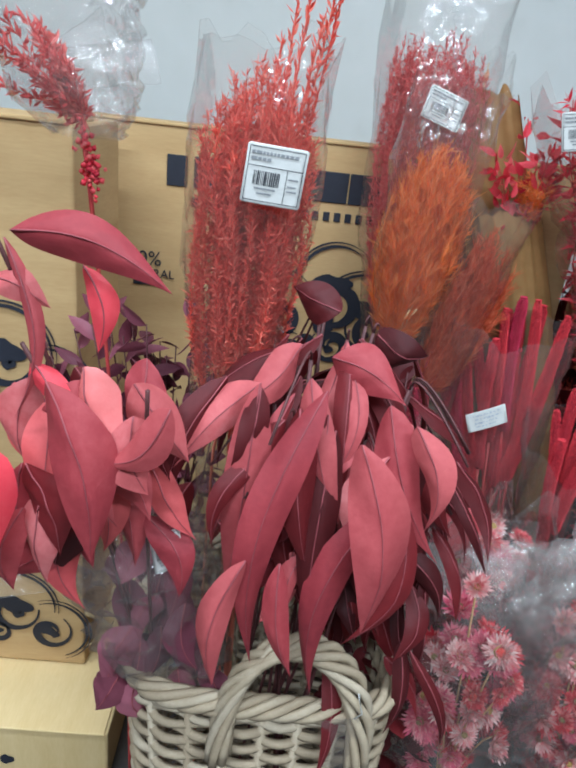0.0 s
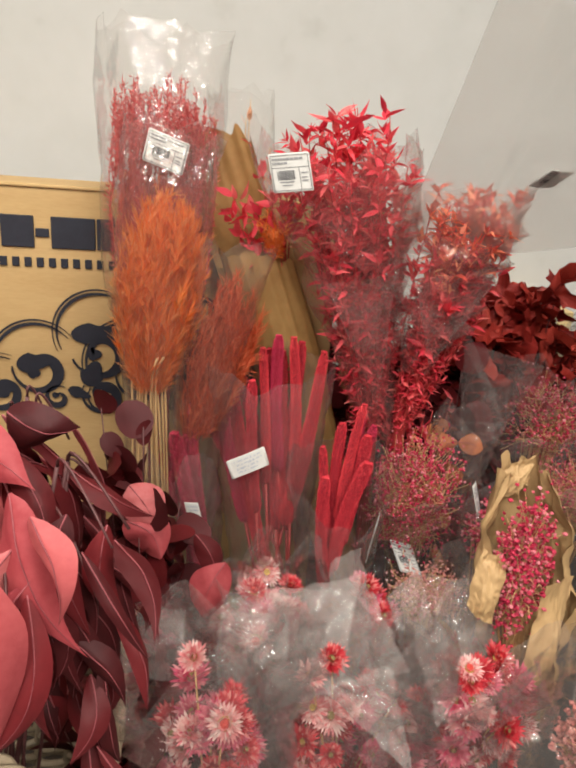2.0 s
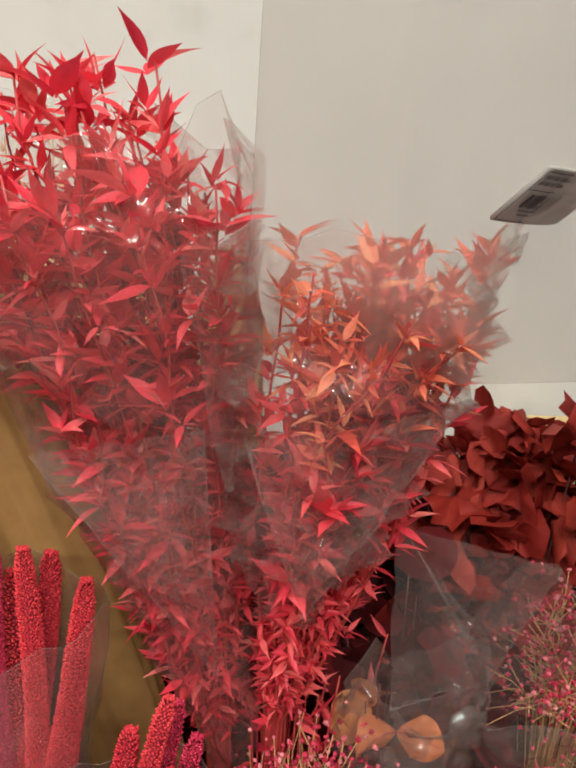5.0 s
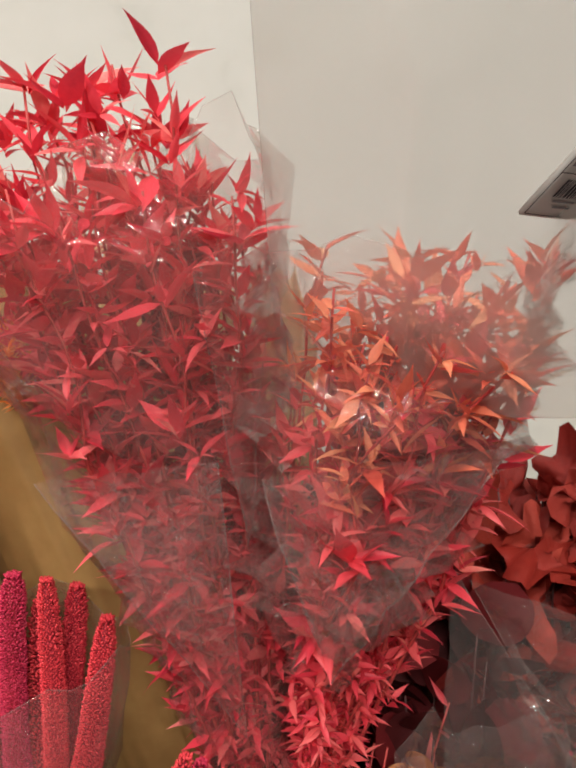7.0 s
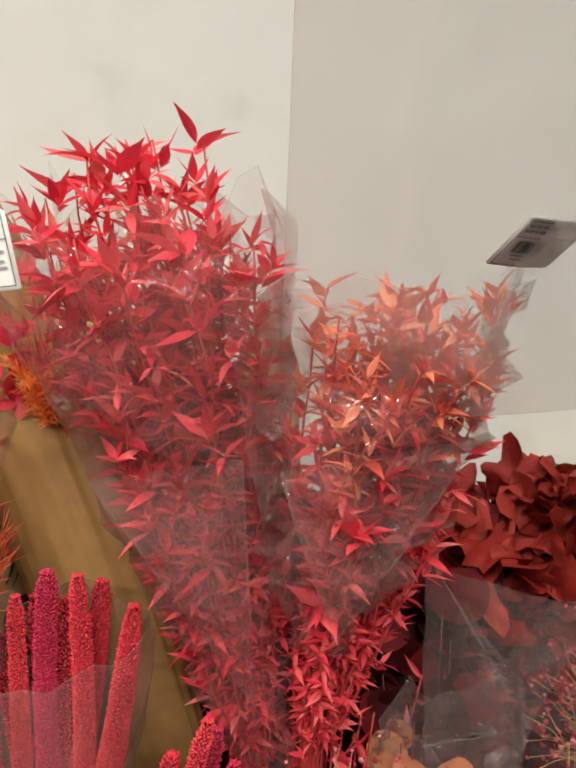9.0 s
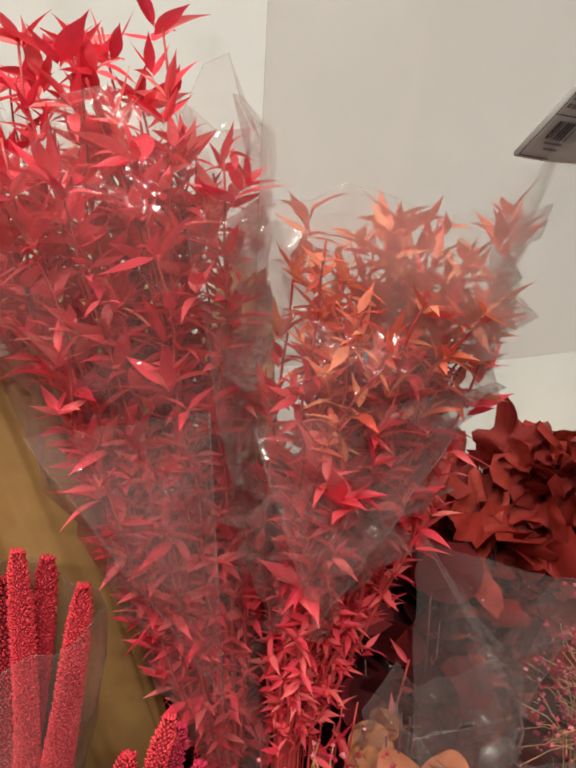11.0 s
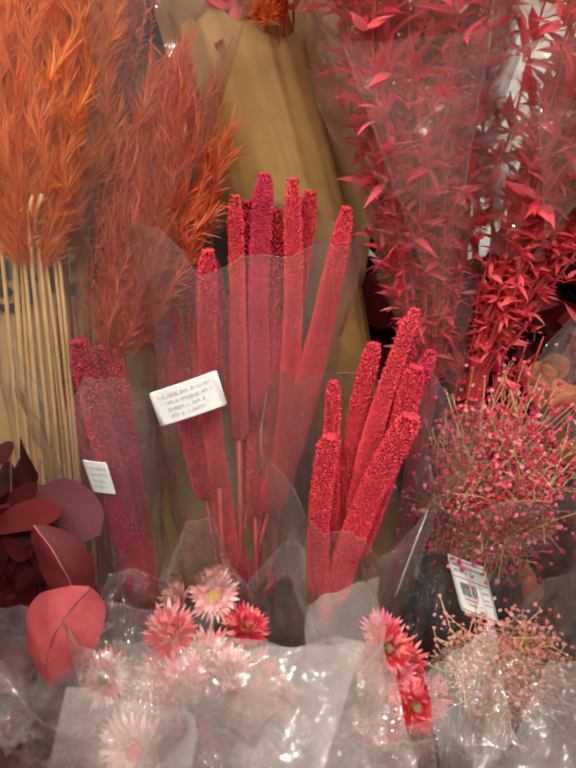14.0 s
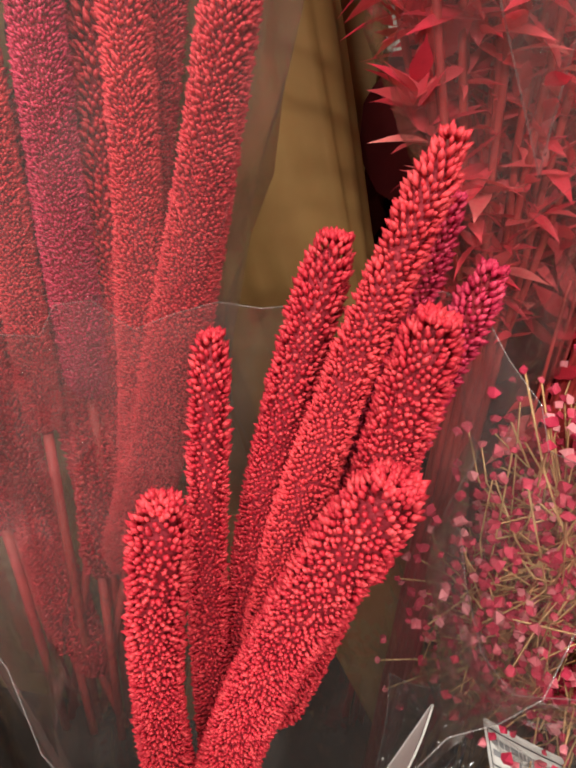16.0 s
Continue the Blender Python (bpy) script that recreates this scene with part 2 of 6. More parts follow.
SHUTTER = plain("grey_shutter_paint", [(0.3, (0.2, 0.2, 0.18)), (0.7, (0.3, 0.3, 0.27))], 8, 0.5, 0.1, 0.2, stretch=(0.3, 1, 2))
BENCH = plain("dark_bench_board", [(0.3, (0.035, 0.03, 0.028)), (0.7, (0.07, 0.06, 0.055))], 12, 0.6, 0.2)
FLOOR = plain("grey_shop_floor", [(0.3, (0.14, 0.135, 0.13)), (0.7, (0.22, 0.21, 0.2))], 4, 0.5, 0.1)
CEIL = plain("ceiling_paint", [(0.3, (0.5, 0.5, 0.48)), (0.7, (0.58, 0.58, 0.56))], 3, 0.8, 0.1)
BLACKFILM = film("dark_film", 0.5, (0.03, 0.032, 0.034), 0.12, 0.8)
REDTAG = plain("red_tag", [(0.3, (0.7, 0.03, 0.02)), (0.7, (0.8, 0.06, 0.03))], 40, 0.4, 0.1)
CREAM = plain("cream_plastic", [(0.3, (0.66, 0.62, 0.5)), (0.7, (0.74, 0.7, 0.6))], 20, 0.5, 0.1)
GLOW = bpy.data.materials.new("tube_diffuser")
GLOW.use_nodes = True
GLOW.node_tree.nodes["Principled BSDF"].inputs["Emission Color"].default_value = (1, 0.94, 0.85, 1)
GLOW.node_tree.nodes["Principled BSDF"].inputs["Emission Strength"].default_value = 6.0

# ---- building helpers ----


class Build:
    """Gathers points and faces of one mesh."""

    def __init__(self):
        self.v, self.f = [], []

    def add(self, verts, faces):
        n = len(self.v)
        self.v.extend(verts)
        self.f.extend([tuple(i + n for i in f) for f in faces])
        return self

    def tube(self, path, radii, sides=6, cap=True):
        n, rings = len(self.v), len(path)
        up = Vector((0.13, 0.31, 0.94))
        for i, p in enumerate(path):
            d = (path[min(i + 1, rings - 1)] - path[max(i - 1, 0)]).normalized()
            a = d.cross(up)
            a = a.normalized() if a.length > 1e-4 else d.orthogonal().normalized()
            b = d.cross(a)
            r = radii[i] if isinstance(radii, (list, tuple)) else radii
            for k in range(sides):
                w = 2 * math.pi * k / sides
                self.v.append(p + a * (r * math.cos(w)) + b * (r * math.sin(w)))
        for i in range(rings - 1):
            for k in range(sides):
                q = (k + 1) % sides
                self.f.append((n + i * sides + k, n + i * sides + q, n + (i + 1) * sides + q, n + (i + 1) * sides + k))
        if cap:
            self.f.append(tuple(n + k for k in reversed(range(sides))))
            self.f.append(tuple(n + (rings - 1) * sides + k for k in range(sides)))
        return self

    def box(self, lo, hi):
        x0, y0, z0 = lo
        x1, y1, z1 = hi
        vs = [Vector(p) for p in ((x0, y0, z0), (x1, y0, z0), (x1, y1, z0), (x0, y1, z0), (x0, y0, z1), (x1, y0, z1), (x1, y1, z1), (x0, y1, z1))]
        return self.add(vs, [(3, 2, 1, 0), (4, 5, 6, 7), (0, 1, 5, 4), (1, 2, 6, 5), (2, 3, 7, 6), (3, 0, 4, 7)])

    def stamp(self, shape, m):
        return self.add([m @ p for p in shape[0]], shape[1])

    def data(self, name, mat, smooth=True):
        me = bpy.data.meshes.new(name)
        me.from_pydata([tuple(p) for p in self.v], [], self.f)
        if smooth:
            me.shade_smooth()
        me.materials.append(mat)
        return me


def part(name, build, material, parent=None, label="", smooth=True):
    """Links what was gathered (or a mesh that stands already) as one object under its thing."""
    me = build.data(name, material, smooth) if isinstance(build, Build) else build
    ob = new(name, me)
    if parent:
        ob.parent = parent
    if label:
        tagged(ob, label)
    return ob


def thing(name, label, category, group=""):
    return tagged(new(name), label, category, group)


def solid_part(name, lo, hi, mat, parent=None, label="", soft=0.003):
    """A box with softened edges."""
    bm = bmesh.new()
    bmesh.ops.create_cube(bm, size=1)
    for v in bm.verts:
        v.co = Vector([lo[i] + (v.co[i] + 0.5) * (hi[i] - lo[i]) for i in range(3)])
    if soft:
        bmesh.ops.bevel(bm, geom=bm.edges[:], offset=soft, segments=2, affect="EDGES", profile=0.5)
    me = bpy.data.meshes.new(name)
    bm.to_mesh(me)
    bm.free()
    me.materials.append(mat)
    return part(name, me, mat, parent, label)


def bezier(a, b, c, n):
    return [a * (1 - t) ** 2 + b * (2 * t * (1 - t)) + c * t * t for t in (i / (n - 1) for i in range(n))]


def leaf_shape(length, width, curl=0.2, fold=0.25, belly=0.4, steps=7, twist=0.0, wave=0.0):
    """A leaf along +Y with its face to +Z: verts and faces."""
    vs, fs = [], []
    for i in range(steps + 1):
        t = i / steps
        a_, c_ = 0.9, 0.9 * (1 - belly) / belly
        w = width * 0.5 * (t / belly) ** a_ * ((1 - t) / (1 - belly)) ** c_ if 0 < t < 1 else 0.0006
        w = max(w, 0.0005)
        y = length * t
        z = -curl * length * t * t
        for s in (-1, -0.5, 0, 0.5, 1):
            zz = z + abs(s) * w * fold + wave * w * math.sin(5 * t + 3 * s)
            x = s * w
            q = twist * t
            vs.append(Vector((x * math.cos(q) - 0 * zz, y, zz + x * math.sin(q))))
    for i in range(steps):
        for k in range(4):
            a = i * 5 + k
            fs.append((a, a + 1, a + 6, a + 5))
    return vs, fs


def aim(place, way, roll=0.0, size=1.0):
    """A pose whose +Y runs along way."""
    q = Vector(way).to_track_quat("Y", "Z")
    return Matrix.Translation(place) @ q.to_matrix().to_4x4() @ Matrix.Rotation(roll, 4, "Y") @ Matrix.Scale(size, 4)


def rnd(a, b):
    return random.uniform(a, b)


def rvec(s=1.0):
    return Vector((random.gauss(0, s), random.gauss(0, s), random.gauss(0, s)))


def scatter(name, parent, shapes, mat, poses, limit=300):
    """Leaves as pieces of their own on shared meshes; those past the limit are joined."""
    datas = []
    for s in shapes:
        b = Build()
        b.add(*s)
        datas.append(b.data(name, mat))
    for i, m in enumerate(poses[:limit]):
        ob = part(name, datas[i % len(datas)], mat, parent)
        ob.matrix_local = m
    if len(poses) > limit:
        b = Build()
        for i, m in enumerate(poses[limit:]):
            b.stamp(shapes[i % len(shapes)], m)
        tagged(part("small_" + name + "_mass", b, mat, parent), kind="stuff")


def along(profile, s):
    for (s0, a0, b0), (s1, a1, b1) in zip(profile, profile[1:]):
        if s <= s1:
            k = (s - s0) / (s1 - s0)
            k = k * k * (3 - 2 * k)
            return a0 + (a1 - a0) * k, b0 + (b1 - b0) * k
    return profile[-1][1:]


def film_edge(parent, pts, closed=False, r=0.0002):
    """The edge of a film, a hair thicker than the rest."""
    e = Build()
    e.tube(pts + pts[:1] if closed else pts, r, 4, False)
    part("film_rim", e, FILM_EDGE, parent)


def sleeve(parent, spine, profile, mat, crumple=0.006, ragged=0.01, seed=0.0, name="film_sleeve", label="", fine=30, slit=None, folds=5, dip=0.0):
    """A wrap round a spine of three points: profile rows give height along it, half width and half depth."""
    b = Build()
    paper = mat in (KRAFT, KRAFT_SHADED)
    rows, cols = (50, 50) if paper else (24, min(fine, 36))
    rr = random.Random(int(seed * 100))
    a, m, c = (Vector(p) for p in spine)
    start, end = slit or (0.0, 2 * math.pi)
    count = cols if not slit else cols + 1
    for i in range(rows + 1):
        s = i / rows
        for k in range(count):
            w = start + (end - start) * (k + (0 if paper else 0.5 * (i % 2) + (rr.uniform(-0.25, 0.25) if i < rows else 0))) / cols
            rim = s + (ragged * 3 * noise.noise(Vector((math.cos(w) * 2 + seed, math.sin(w) * 2, seed))) / max(0.1, (c - a).length)) * (s ** 6)
            rim -= dip * max(0, -math.sin(w)) * s ** 3
            if 0 < i < rows and not paper:
                rim += rr.uniform(-0.3, 0.3) / rows
            p = a * (1 - rim) ** 2 + m * (2 * rim * (1 - rim)) + c * rim * rim
            rx, ry = along(profile, min(s, 1))
            q = Vector((math.cos(w), math.sin(w), 0))
            pt = Vector((q.x * 2.2, q.y * 2.2, s * folds)) + Vector((seed, seed * 1.7, 0))
            ridge = 1 - abs(noise.noise(pt * 1.4)) * 2.4
            small = 1 - abs(noise.noise(pt * 3.1 + Vector((7, 3, 1)))) * 2.2
            cross = 1 - abs(noise.noise(Vector((q.x * 1.1 + q.y * 0.6, q.y * 1.1 - seed, s * folds * 2.2 + q.x * 1.5 + seed)))) * 2.6
            d = crumple * (ridge * 0.9 + small * 0.4 + max(0, cross) * 0.9 - 0.8) * (0.35 + min(1, rx / 0.05))
            b.v.append(Vector((p.x + q.x * (rx + d), p.y + q.y * (ry + d), p.z)))
    for i in range(rows):
        for k in range(cols):
            q = k + 1 if slit else (k + 1) % cols
            v = (i * count + k, i * count + q, (i + 1) * count + q, (i + 1) * count + k)
            b.f.extend([v] if paper else [(v[0], v[1], v[2]), (v[0], v[2], v[3])] if (i + k) % 2 else [(v[0], v[1], v[3]), (v[1], v[2], v[3])])
    ob = part(name, b, mat, parent, label)
    if not paper:
        film_edge(ob, b.v[rows * count:], not slit)
    return ob


def sheet(parent, corner, across, up, bulge, mat, crumple=0.006, seed=0.0, name="film_sheet", nx=36, ny=36, label="", edge=0.0):
    """A loose sheet spanned by two edges, bulging and creased."""
    b = Build()
    paper = mat in (KRAFT, KRAFT_SHADED)
    if not paper:
        nx, ny = (8, 8) if mat is FILM_PANEL else (13, 13)
    rr = random.Random(int(seed * 100) + 1)
    o, a, u = Vector(corner), Vector(across), Vector(up)
    n = a.cross(u).normalized()
    for j in range(ny + 1):
        for i in range(nx + 1):
            s, t = i / nx, j / ny
            if not paper and 0 < i < nx and 0 < j < ny:
                s, t = s + rr.uniform(-0.35, 0.35) / nx, t + rr.uniform(-0.35, 0.35) / ny
            pt = Vector((s * 3 + seed, t * 3 - seed, seed))
            d = crumple * (1 - 2.2 * abs(noise.noise(pt * 1.3)) + 0.5 * (1 - 2.2 * abs(noise.noise(pt * 3.1))))
            e = edge * noise.noise(Vector((s * 4, t * 4, seed + 9)))
            b.v.append(o + a * (s + e) + u * (t + e) + n * (bulge * math.sin(math.pi * s) * math.sin(math.pi * min(1, t + 0.15)) + d))
    for j in range(ny):
        for i in range(nx):
            k = j * (nx + 1) + i
            v = (k, k + 1, k + nx + 2, k + nx + 1)
            b.f.extend([v] if paper else [(v[0], v[1], v[2]), (v[0], v[2], v[3])] if (i + j) % 2 else [(v[0], v[1], v[3]), (v[1], v[2], v[3])])
    ob = part(name, b, mat, parent, label)
    if not paper:
        w = nx + 1
        film_edge(ob, [b.v[i] for i in range(w)] + [b.v[j * w + nx] for j in range(1, ny + 1)] + [b.v[ny * w + i] for i in reversed(range(nx))] + [b.v[j * w] for j in reversed(range(1, ny))], True)
    return ob


def film_flap(parent, a, b, c, mat, crumple, seed):
    """A three-cornered fold of film between its corners."""
    bu = Build()
    a, b, c = Vector(a), Vector(b), Vector(c)
    n = (b - a).cross(c - a).normalized()
    steps, rows = 12, []
    for i in range(steps + 1):
        row = []
        for k in range(steps + 1 - i):
            u, v = k / steps, i / steps
            p = a + (b - a) * u + (c - a) * v
            pt = Vector((u * 3 + seed, v * 3, seed))
            row.append(len(bu.v))
            bu.v.append(p + n * crumple * (1 - 2.2 * abs(noise.noise(pt)) + 0.5 * noise.noise(pt * 2.7)))
        rows.append(row)
    for r0, r1 in zip(rows, rows[1:]):
        for k in range(len(r1)):
            bu.f.append((r0[k], r0[k + 1], r1[k]))
            if k + 1 < len(r1):
                bu.f.append((r0[k + 1], r1[k + 1], r1[k]))
    ob = part("film_flap", bu, mat, parent)
    film_edge(ob, [bu.v[r[0]] for r in rows] + [bu.v[r[-1]] for r in reversed(rows)], False, 0.0004)
    return ob


def sticker(parent, tl, tr, bl, seed=1, printed=True, label="white paper price label with a barcode"):
    """A paper label on three corners; unread print is bars."""
    tl, tr, bl = Vector(tl), Vector(tr), Vector(bl)
    a, u = tr - tl, bl - tl
    n = a.cross(u).normalized() * -1
    if n.y > 0:
        n = -n
    r = random.Random(seed)
    bend = 0.03 * a.length

    def at(s, t, h):
        return tl + a * s + u * t + n * (h + bend * math.sin(math.pi * s))

    b = Build()
    nx = 10
    rows = [0.0, 0.03, 0.97, 1.0]
    for h in (0.0, 0.0006):
        for t in rows:
            inset = 0.03 if t in (0.0, 1.0) else 0.0
            for i in range(nx + 1):
                s = inset + (1 - 2 * inset) * i / nx
                b.v.append(at(s, t, h))
    w = nx + 1
    for h in (0, 1):
        for j in range(3):
            for i in range(nx):
                k = h * 4 * w + j * w + i
                b.f.append((k, k + 1, k + w + 1, k + w))
    rim = [i for i in range(w)] + [w + nx, 2 * w + nx] + [3 * w + i for i in reversed(range(w))] + [2 * w, w]
    for i, k in enumerate(rim):
        q = rim[(i + 1) % len(rim)]
        b.f.append((k, q, q + 4 * w, k + 4 * w))
    card = part("price_label", b, PAPER, parent, label)
    ink, grey = Build(), Build()

    def bar(bu, s0, t0, s1, t1):
        steps = 4
        n0 = len(bu.v)
        for i in range(steps + 1):
            s = s0 + (s1 - s0) * i / steps
            bu.v.extend([at(s, t0, 0.0013), at(s, t1, 0.0013)])
        for i in range(steps):
            k = n0 + 2 * i
            bu.f.append((k, k + 2, k + 3, k + 1))

    if printed:
        for t in (0.05, 0.36, 0.94):
            bar(ink, 0.04, t, 0.96, t + 0.012)
        for s in (0.04, 0.7, 0.95):
            bar(ink, s, 0.05 if s != 0.7 else 0.36, s + 0.01, 0.95)
        s = 0.16
        while s < 0.58:
            w2 = r.choice((0.008, 0.014, 0.022))
            bar(ink, s, 0.44, s + w2, 0.68)
            s += w2 + r.choice((0.008, 0.012, 0.018))
        for t, s1 in ((0.12, 0.82), (0.22, 0.4)):
            s = 0.08
            while s < s1:
                w2 = r.uniform(0.03, 0.1)
                bar(grey, s, t, s + w2, t + 0.055)
                s += w2 + 0.015
        for s0, t, s1 in ((0.2, 0.72, 0.55), (0.25, 0.8, 0.5), (0.74, 0.5, 0.9), (0.74, 0.62, 0.88), (0.74, 0.7, 0.9)):
            bar(grey, s0, t, s1, t + 0.03)
        part("print", ink, INK, card, "black barcode and ruled lines")
    else:
        for j, t in enumerate((0.16, 0.36, 0.56, 0.74)):
            s = 0.1 + 0.12 * (j % 2) + (0.1 if j == 2 else 0)
            end = 0.88 if j < 2 else 0.72
            while s < end:
                w2 = r.uniform(0.02, 0.045)
                bar(grey, s, t + r.uniform(-0.02, 0.02), s + w2, t + 0.05 + r.uniform(0, 0.05))
                s += w2 + r.choice((0.012, 0.012, 0.05))
    part("fine_print", grey, GREYINK if printed else PEN, card, "small unreadable writing")
    return card


TABLE = 0.55

# ---- the room ----


def structure(name, lo, hi, mat, label, category):
    return tagged(solid_part(name, lo, hi, mat, None, "", 0.0), label, category, "", "structure")


structure("floor", (-3, -3.2, -0.1), (3.6, 1.5, 0), FLOOR, "grey shop floor under the bench", "floor")
structure("ceiling", (-3, -3.2, 2.8), (3.6, 1.5, 2.9), CEIL, "plain painted ceiling", "ceiling")
structure("wall_back", (-3, 1.40, 0), (1.178, 1.5, 2.8), WALL, "white painted wall with faint smudges", "wall")
# The next three walls are never in view; their dark colour limits fill light.
structure("wall_left", (-3.1, -3.2, 0), (-3, 1.5, 2.8), WALL_LOW_BOUNCE, "unseen shop wall, darkened to cut bounced light", "wall")
structure("wall_right", (3.6, -3.2, 0), (3.7, 1.5, 2.8), WALL_LOW_BOUNCE, "unseen shop wall, darkened to cut bounced light", "wall")
structure("wall_front", (-3, -3.3, 0), (3.6, -3.2, 2.8), WALL_LOW_BOUNCE, "unseen shop wall, darkened to cut bounced light", "wall")
structure("wall_over_shutter", (1.178, 1.44, 0), (3.6, 1.5, 2.8), WALL, "plain white wall behind the shutter", "wall")

for lx, ly, watts in TUBES:
    fx = thing("ceiling_light", "long white ceiling light with a glowing diffuser", "ceiling light", "ceiling lights")
    solid_part("housing", (lx - 0.62, ly - 0.07, 2.76), (lx + 0.62, ly + 0.07, 2.8), CEIL, fx)
    solid_part("diffuser", (lx - 0.6, ly - 0.05, 2.745), (lx + 0.6, ly + 0.05, 2.76), GLOW, fx)


def bench():
    t = thing("display_bench", "low dark display bench under the flowers", "bench")
    solid_part("bench_top", (-1.1, 0.2, TABLE - 0.03), (1.6, 1.385, TABLE), BENCH, t)
    for x in (-1.06, 1.5):
        for y in (0.24, 1.3):
            solid_part("leg", (x, y, 0), (x + 0.06, y + 0.06, TABLE - 0.03), BENCH, t)


bench()


def roller_shutter():
    t = thing("roller_shutter", "grey metal roller shutter with a galvanised side rail", "shutter")
    b = Build()
    # a channel: front plate, side plate and a lip
    b.box((1.18, 1.355, TABLE - 0.5), (1.285, 1.36, 2.4)).box((1.18, 1.36, 0), (1.185, 1.435, 2.4)).box((1.28, 1.36, 0), (1.285, 1.395, 2.4))
    part("side_rail", b, GALV, t, "mottled galvanised steel rail", False)
    prof = [(0.0, 0.0), (0.006, -0.010), (0.012, -0.014), (0.05, -0.016), (0.062, -0.012), (0.066, 0.002), (0.074, 0.004)]
    b = Build()
    for z, y in prof:
        for x in (1.29, 3.0):
            b.v.append(Vector((x, 1.40 + y, z)))
    for i in range(len(prof) - 1):
        b.f.append((2 * i, 2 * i + 1, 2 * i + 3, 2 * i + 2))
    me = b.data("slat", SHUTTER, False)
    for i in range(32):
        ob = part("slat", me, SHUTTER, t)
        ob.matrix_local = Matrix.Translation((0, 0, 0.02 + 0.074 * i))


roller_shutter()

# ---- cardboard boxes ----


def stroke(b, pts, widths, y):
    """A flat brush stroke through points of (x, z), on a face at y."""
    path = [Vector((p[0], y, p[1])) for p in pts]
    n0 = len(b.v)
    for i, p in enumerate(path):
        d = (path[min(i + 1, len(path) - 1)] - path[max(i - 1, 0)]).normalized()
        s = Vector((-d.z, 0, d.x)) * widths[i] * 0.5
        b.v.extend([p + s, p - s])
    for i in range(len(path) - 1):
        k = n0 + 2 * i
        b.f.append((k, k + 2, k + 3, k + 1))


def curl_stroke(b, cx, cz, r, start, turns, width, y, shrink=0.25, n=40):
    """A spiral that thickens in its middle and ends in a bead."""
    pts, ws = [], []
    for i in range(n):
        t = i / (n - 1)
        a, rr = start + turns * 2 * math.pi * t, r * (1 - (1 - shrink) * t)
        pts.append((cx + rr * math.cos(a), cz + rr * math.sin(a)))
        ws.append(width * (0.25 + 1.2 * math.sin(math.pi * t) ** 2))
    stroke(b, pts, ws, y)
    x, z = pts[-1]
    disc(b, x, z, width * 0.8, y)


def disc(b, x, z, r, y, sx=1.0, lean=0.0):
    n0 = len(b.v)
    for k in range(18):
        w = 2 * math.pi * k / 18
        px, pz = r * sx * math.cos(w), r * math.sin(w) * (1.0 if math.cos(w) < 0 else 0.7)
        b.v.append(Vector((x + px * math.cos(lean) - pz * math.sin(lean), y, z + px * math.sin(lean) + pz * math.cos(lean))))
    b.f.append(tuple(range(n0, n0 + 18)))


def swirls(parent, ox, oz, size, y, flip=1):
    """Printed scrollwork: outline clouds, fat drops and curls, about size wide."""
    def stamp_part(b):
        part("printed_scroll", b, INK, parent, "", False)

    def X(u):
        return ox + flip * u * size

    def Z(v):
        return oz + v * size

    for u, v, r, st, tn, w in ((0.22, 0.12, 0.17, 2.2, 1.25, 0.045), (0.5, 0.3, 0.2, 3.0, 1.1, 0.06), (0.62, 0.08, 0.1, 1.0, 1.2, 0.035), (0.95, 0.45, 0.22, 3.4, 1.0, 0.07),
                              (0.95, 0.1, 0.16, 2.6, 1.3, 0.05), (1.28, 0.25, 0.2, 0.4, -1.2, 0.055), (1.55, 0.08, 0.14, 0.6, -1.2, 0.04)):
        b = Build()
        curl_stroke(b, X(u), Z(v), r * size, st if flip > 0 else math.pi - st, tn * flip, w * size, y)
        stamp_part(b)
    for u, v, r, sx, lean in ((0.24, 0.14, 0.06, 1.3, 0.6), (0.46, 0.36, 0.085, 1.5, 0.2), (0.9, 0.6, 0.085, 2.0, 0.1), (0.88, 0.28, 0.09, 1.2, 1.2), (1.2, 0.4, 0.08, 1.6, -0.5), (0.78, 0.12, 0.05, 1.8, -0.4)):
        b = Build()
        disc(b, X(u), Z(v), r * size, y - 0.0006, sx, lean * flip)
        stamp_part(b)
    # thin cloud outline that runs round the curls
    for u, v, r, a0, a1 in ((0.2, 0.14, 0.26, 1.2, 4.4), (0.48, 0.36, 0.3, 0.7, 3.3), (0.93, 0.6, 0.3, 0.9, 3.6), (1.35, 0.36, 0.34, -0.6, 2.1)):
        for off in (0.0, 0.03):
            pts = [(X(u + (r + off) * math.cos(a0 + (a1 - a0) * i / 24)), Z(v + (r + off) * math.sin(a0 + (a1 - a0) * i / 24))) for i in range(25)]
            b = Build()
            stroke(b, pts, [size * (0.012 if off else 0.02) * (0.3 + math.sin(math.pi * i / 24)) for i in range(25)], y - 0.0003)
            stamp_part(b)


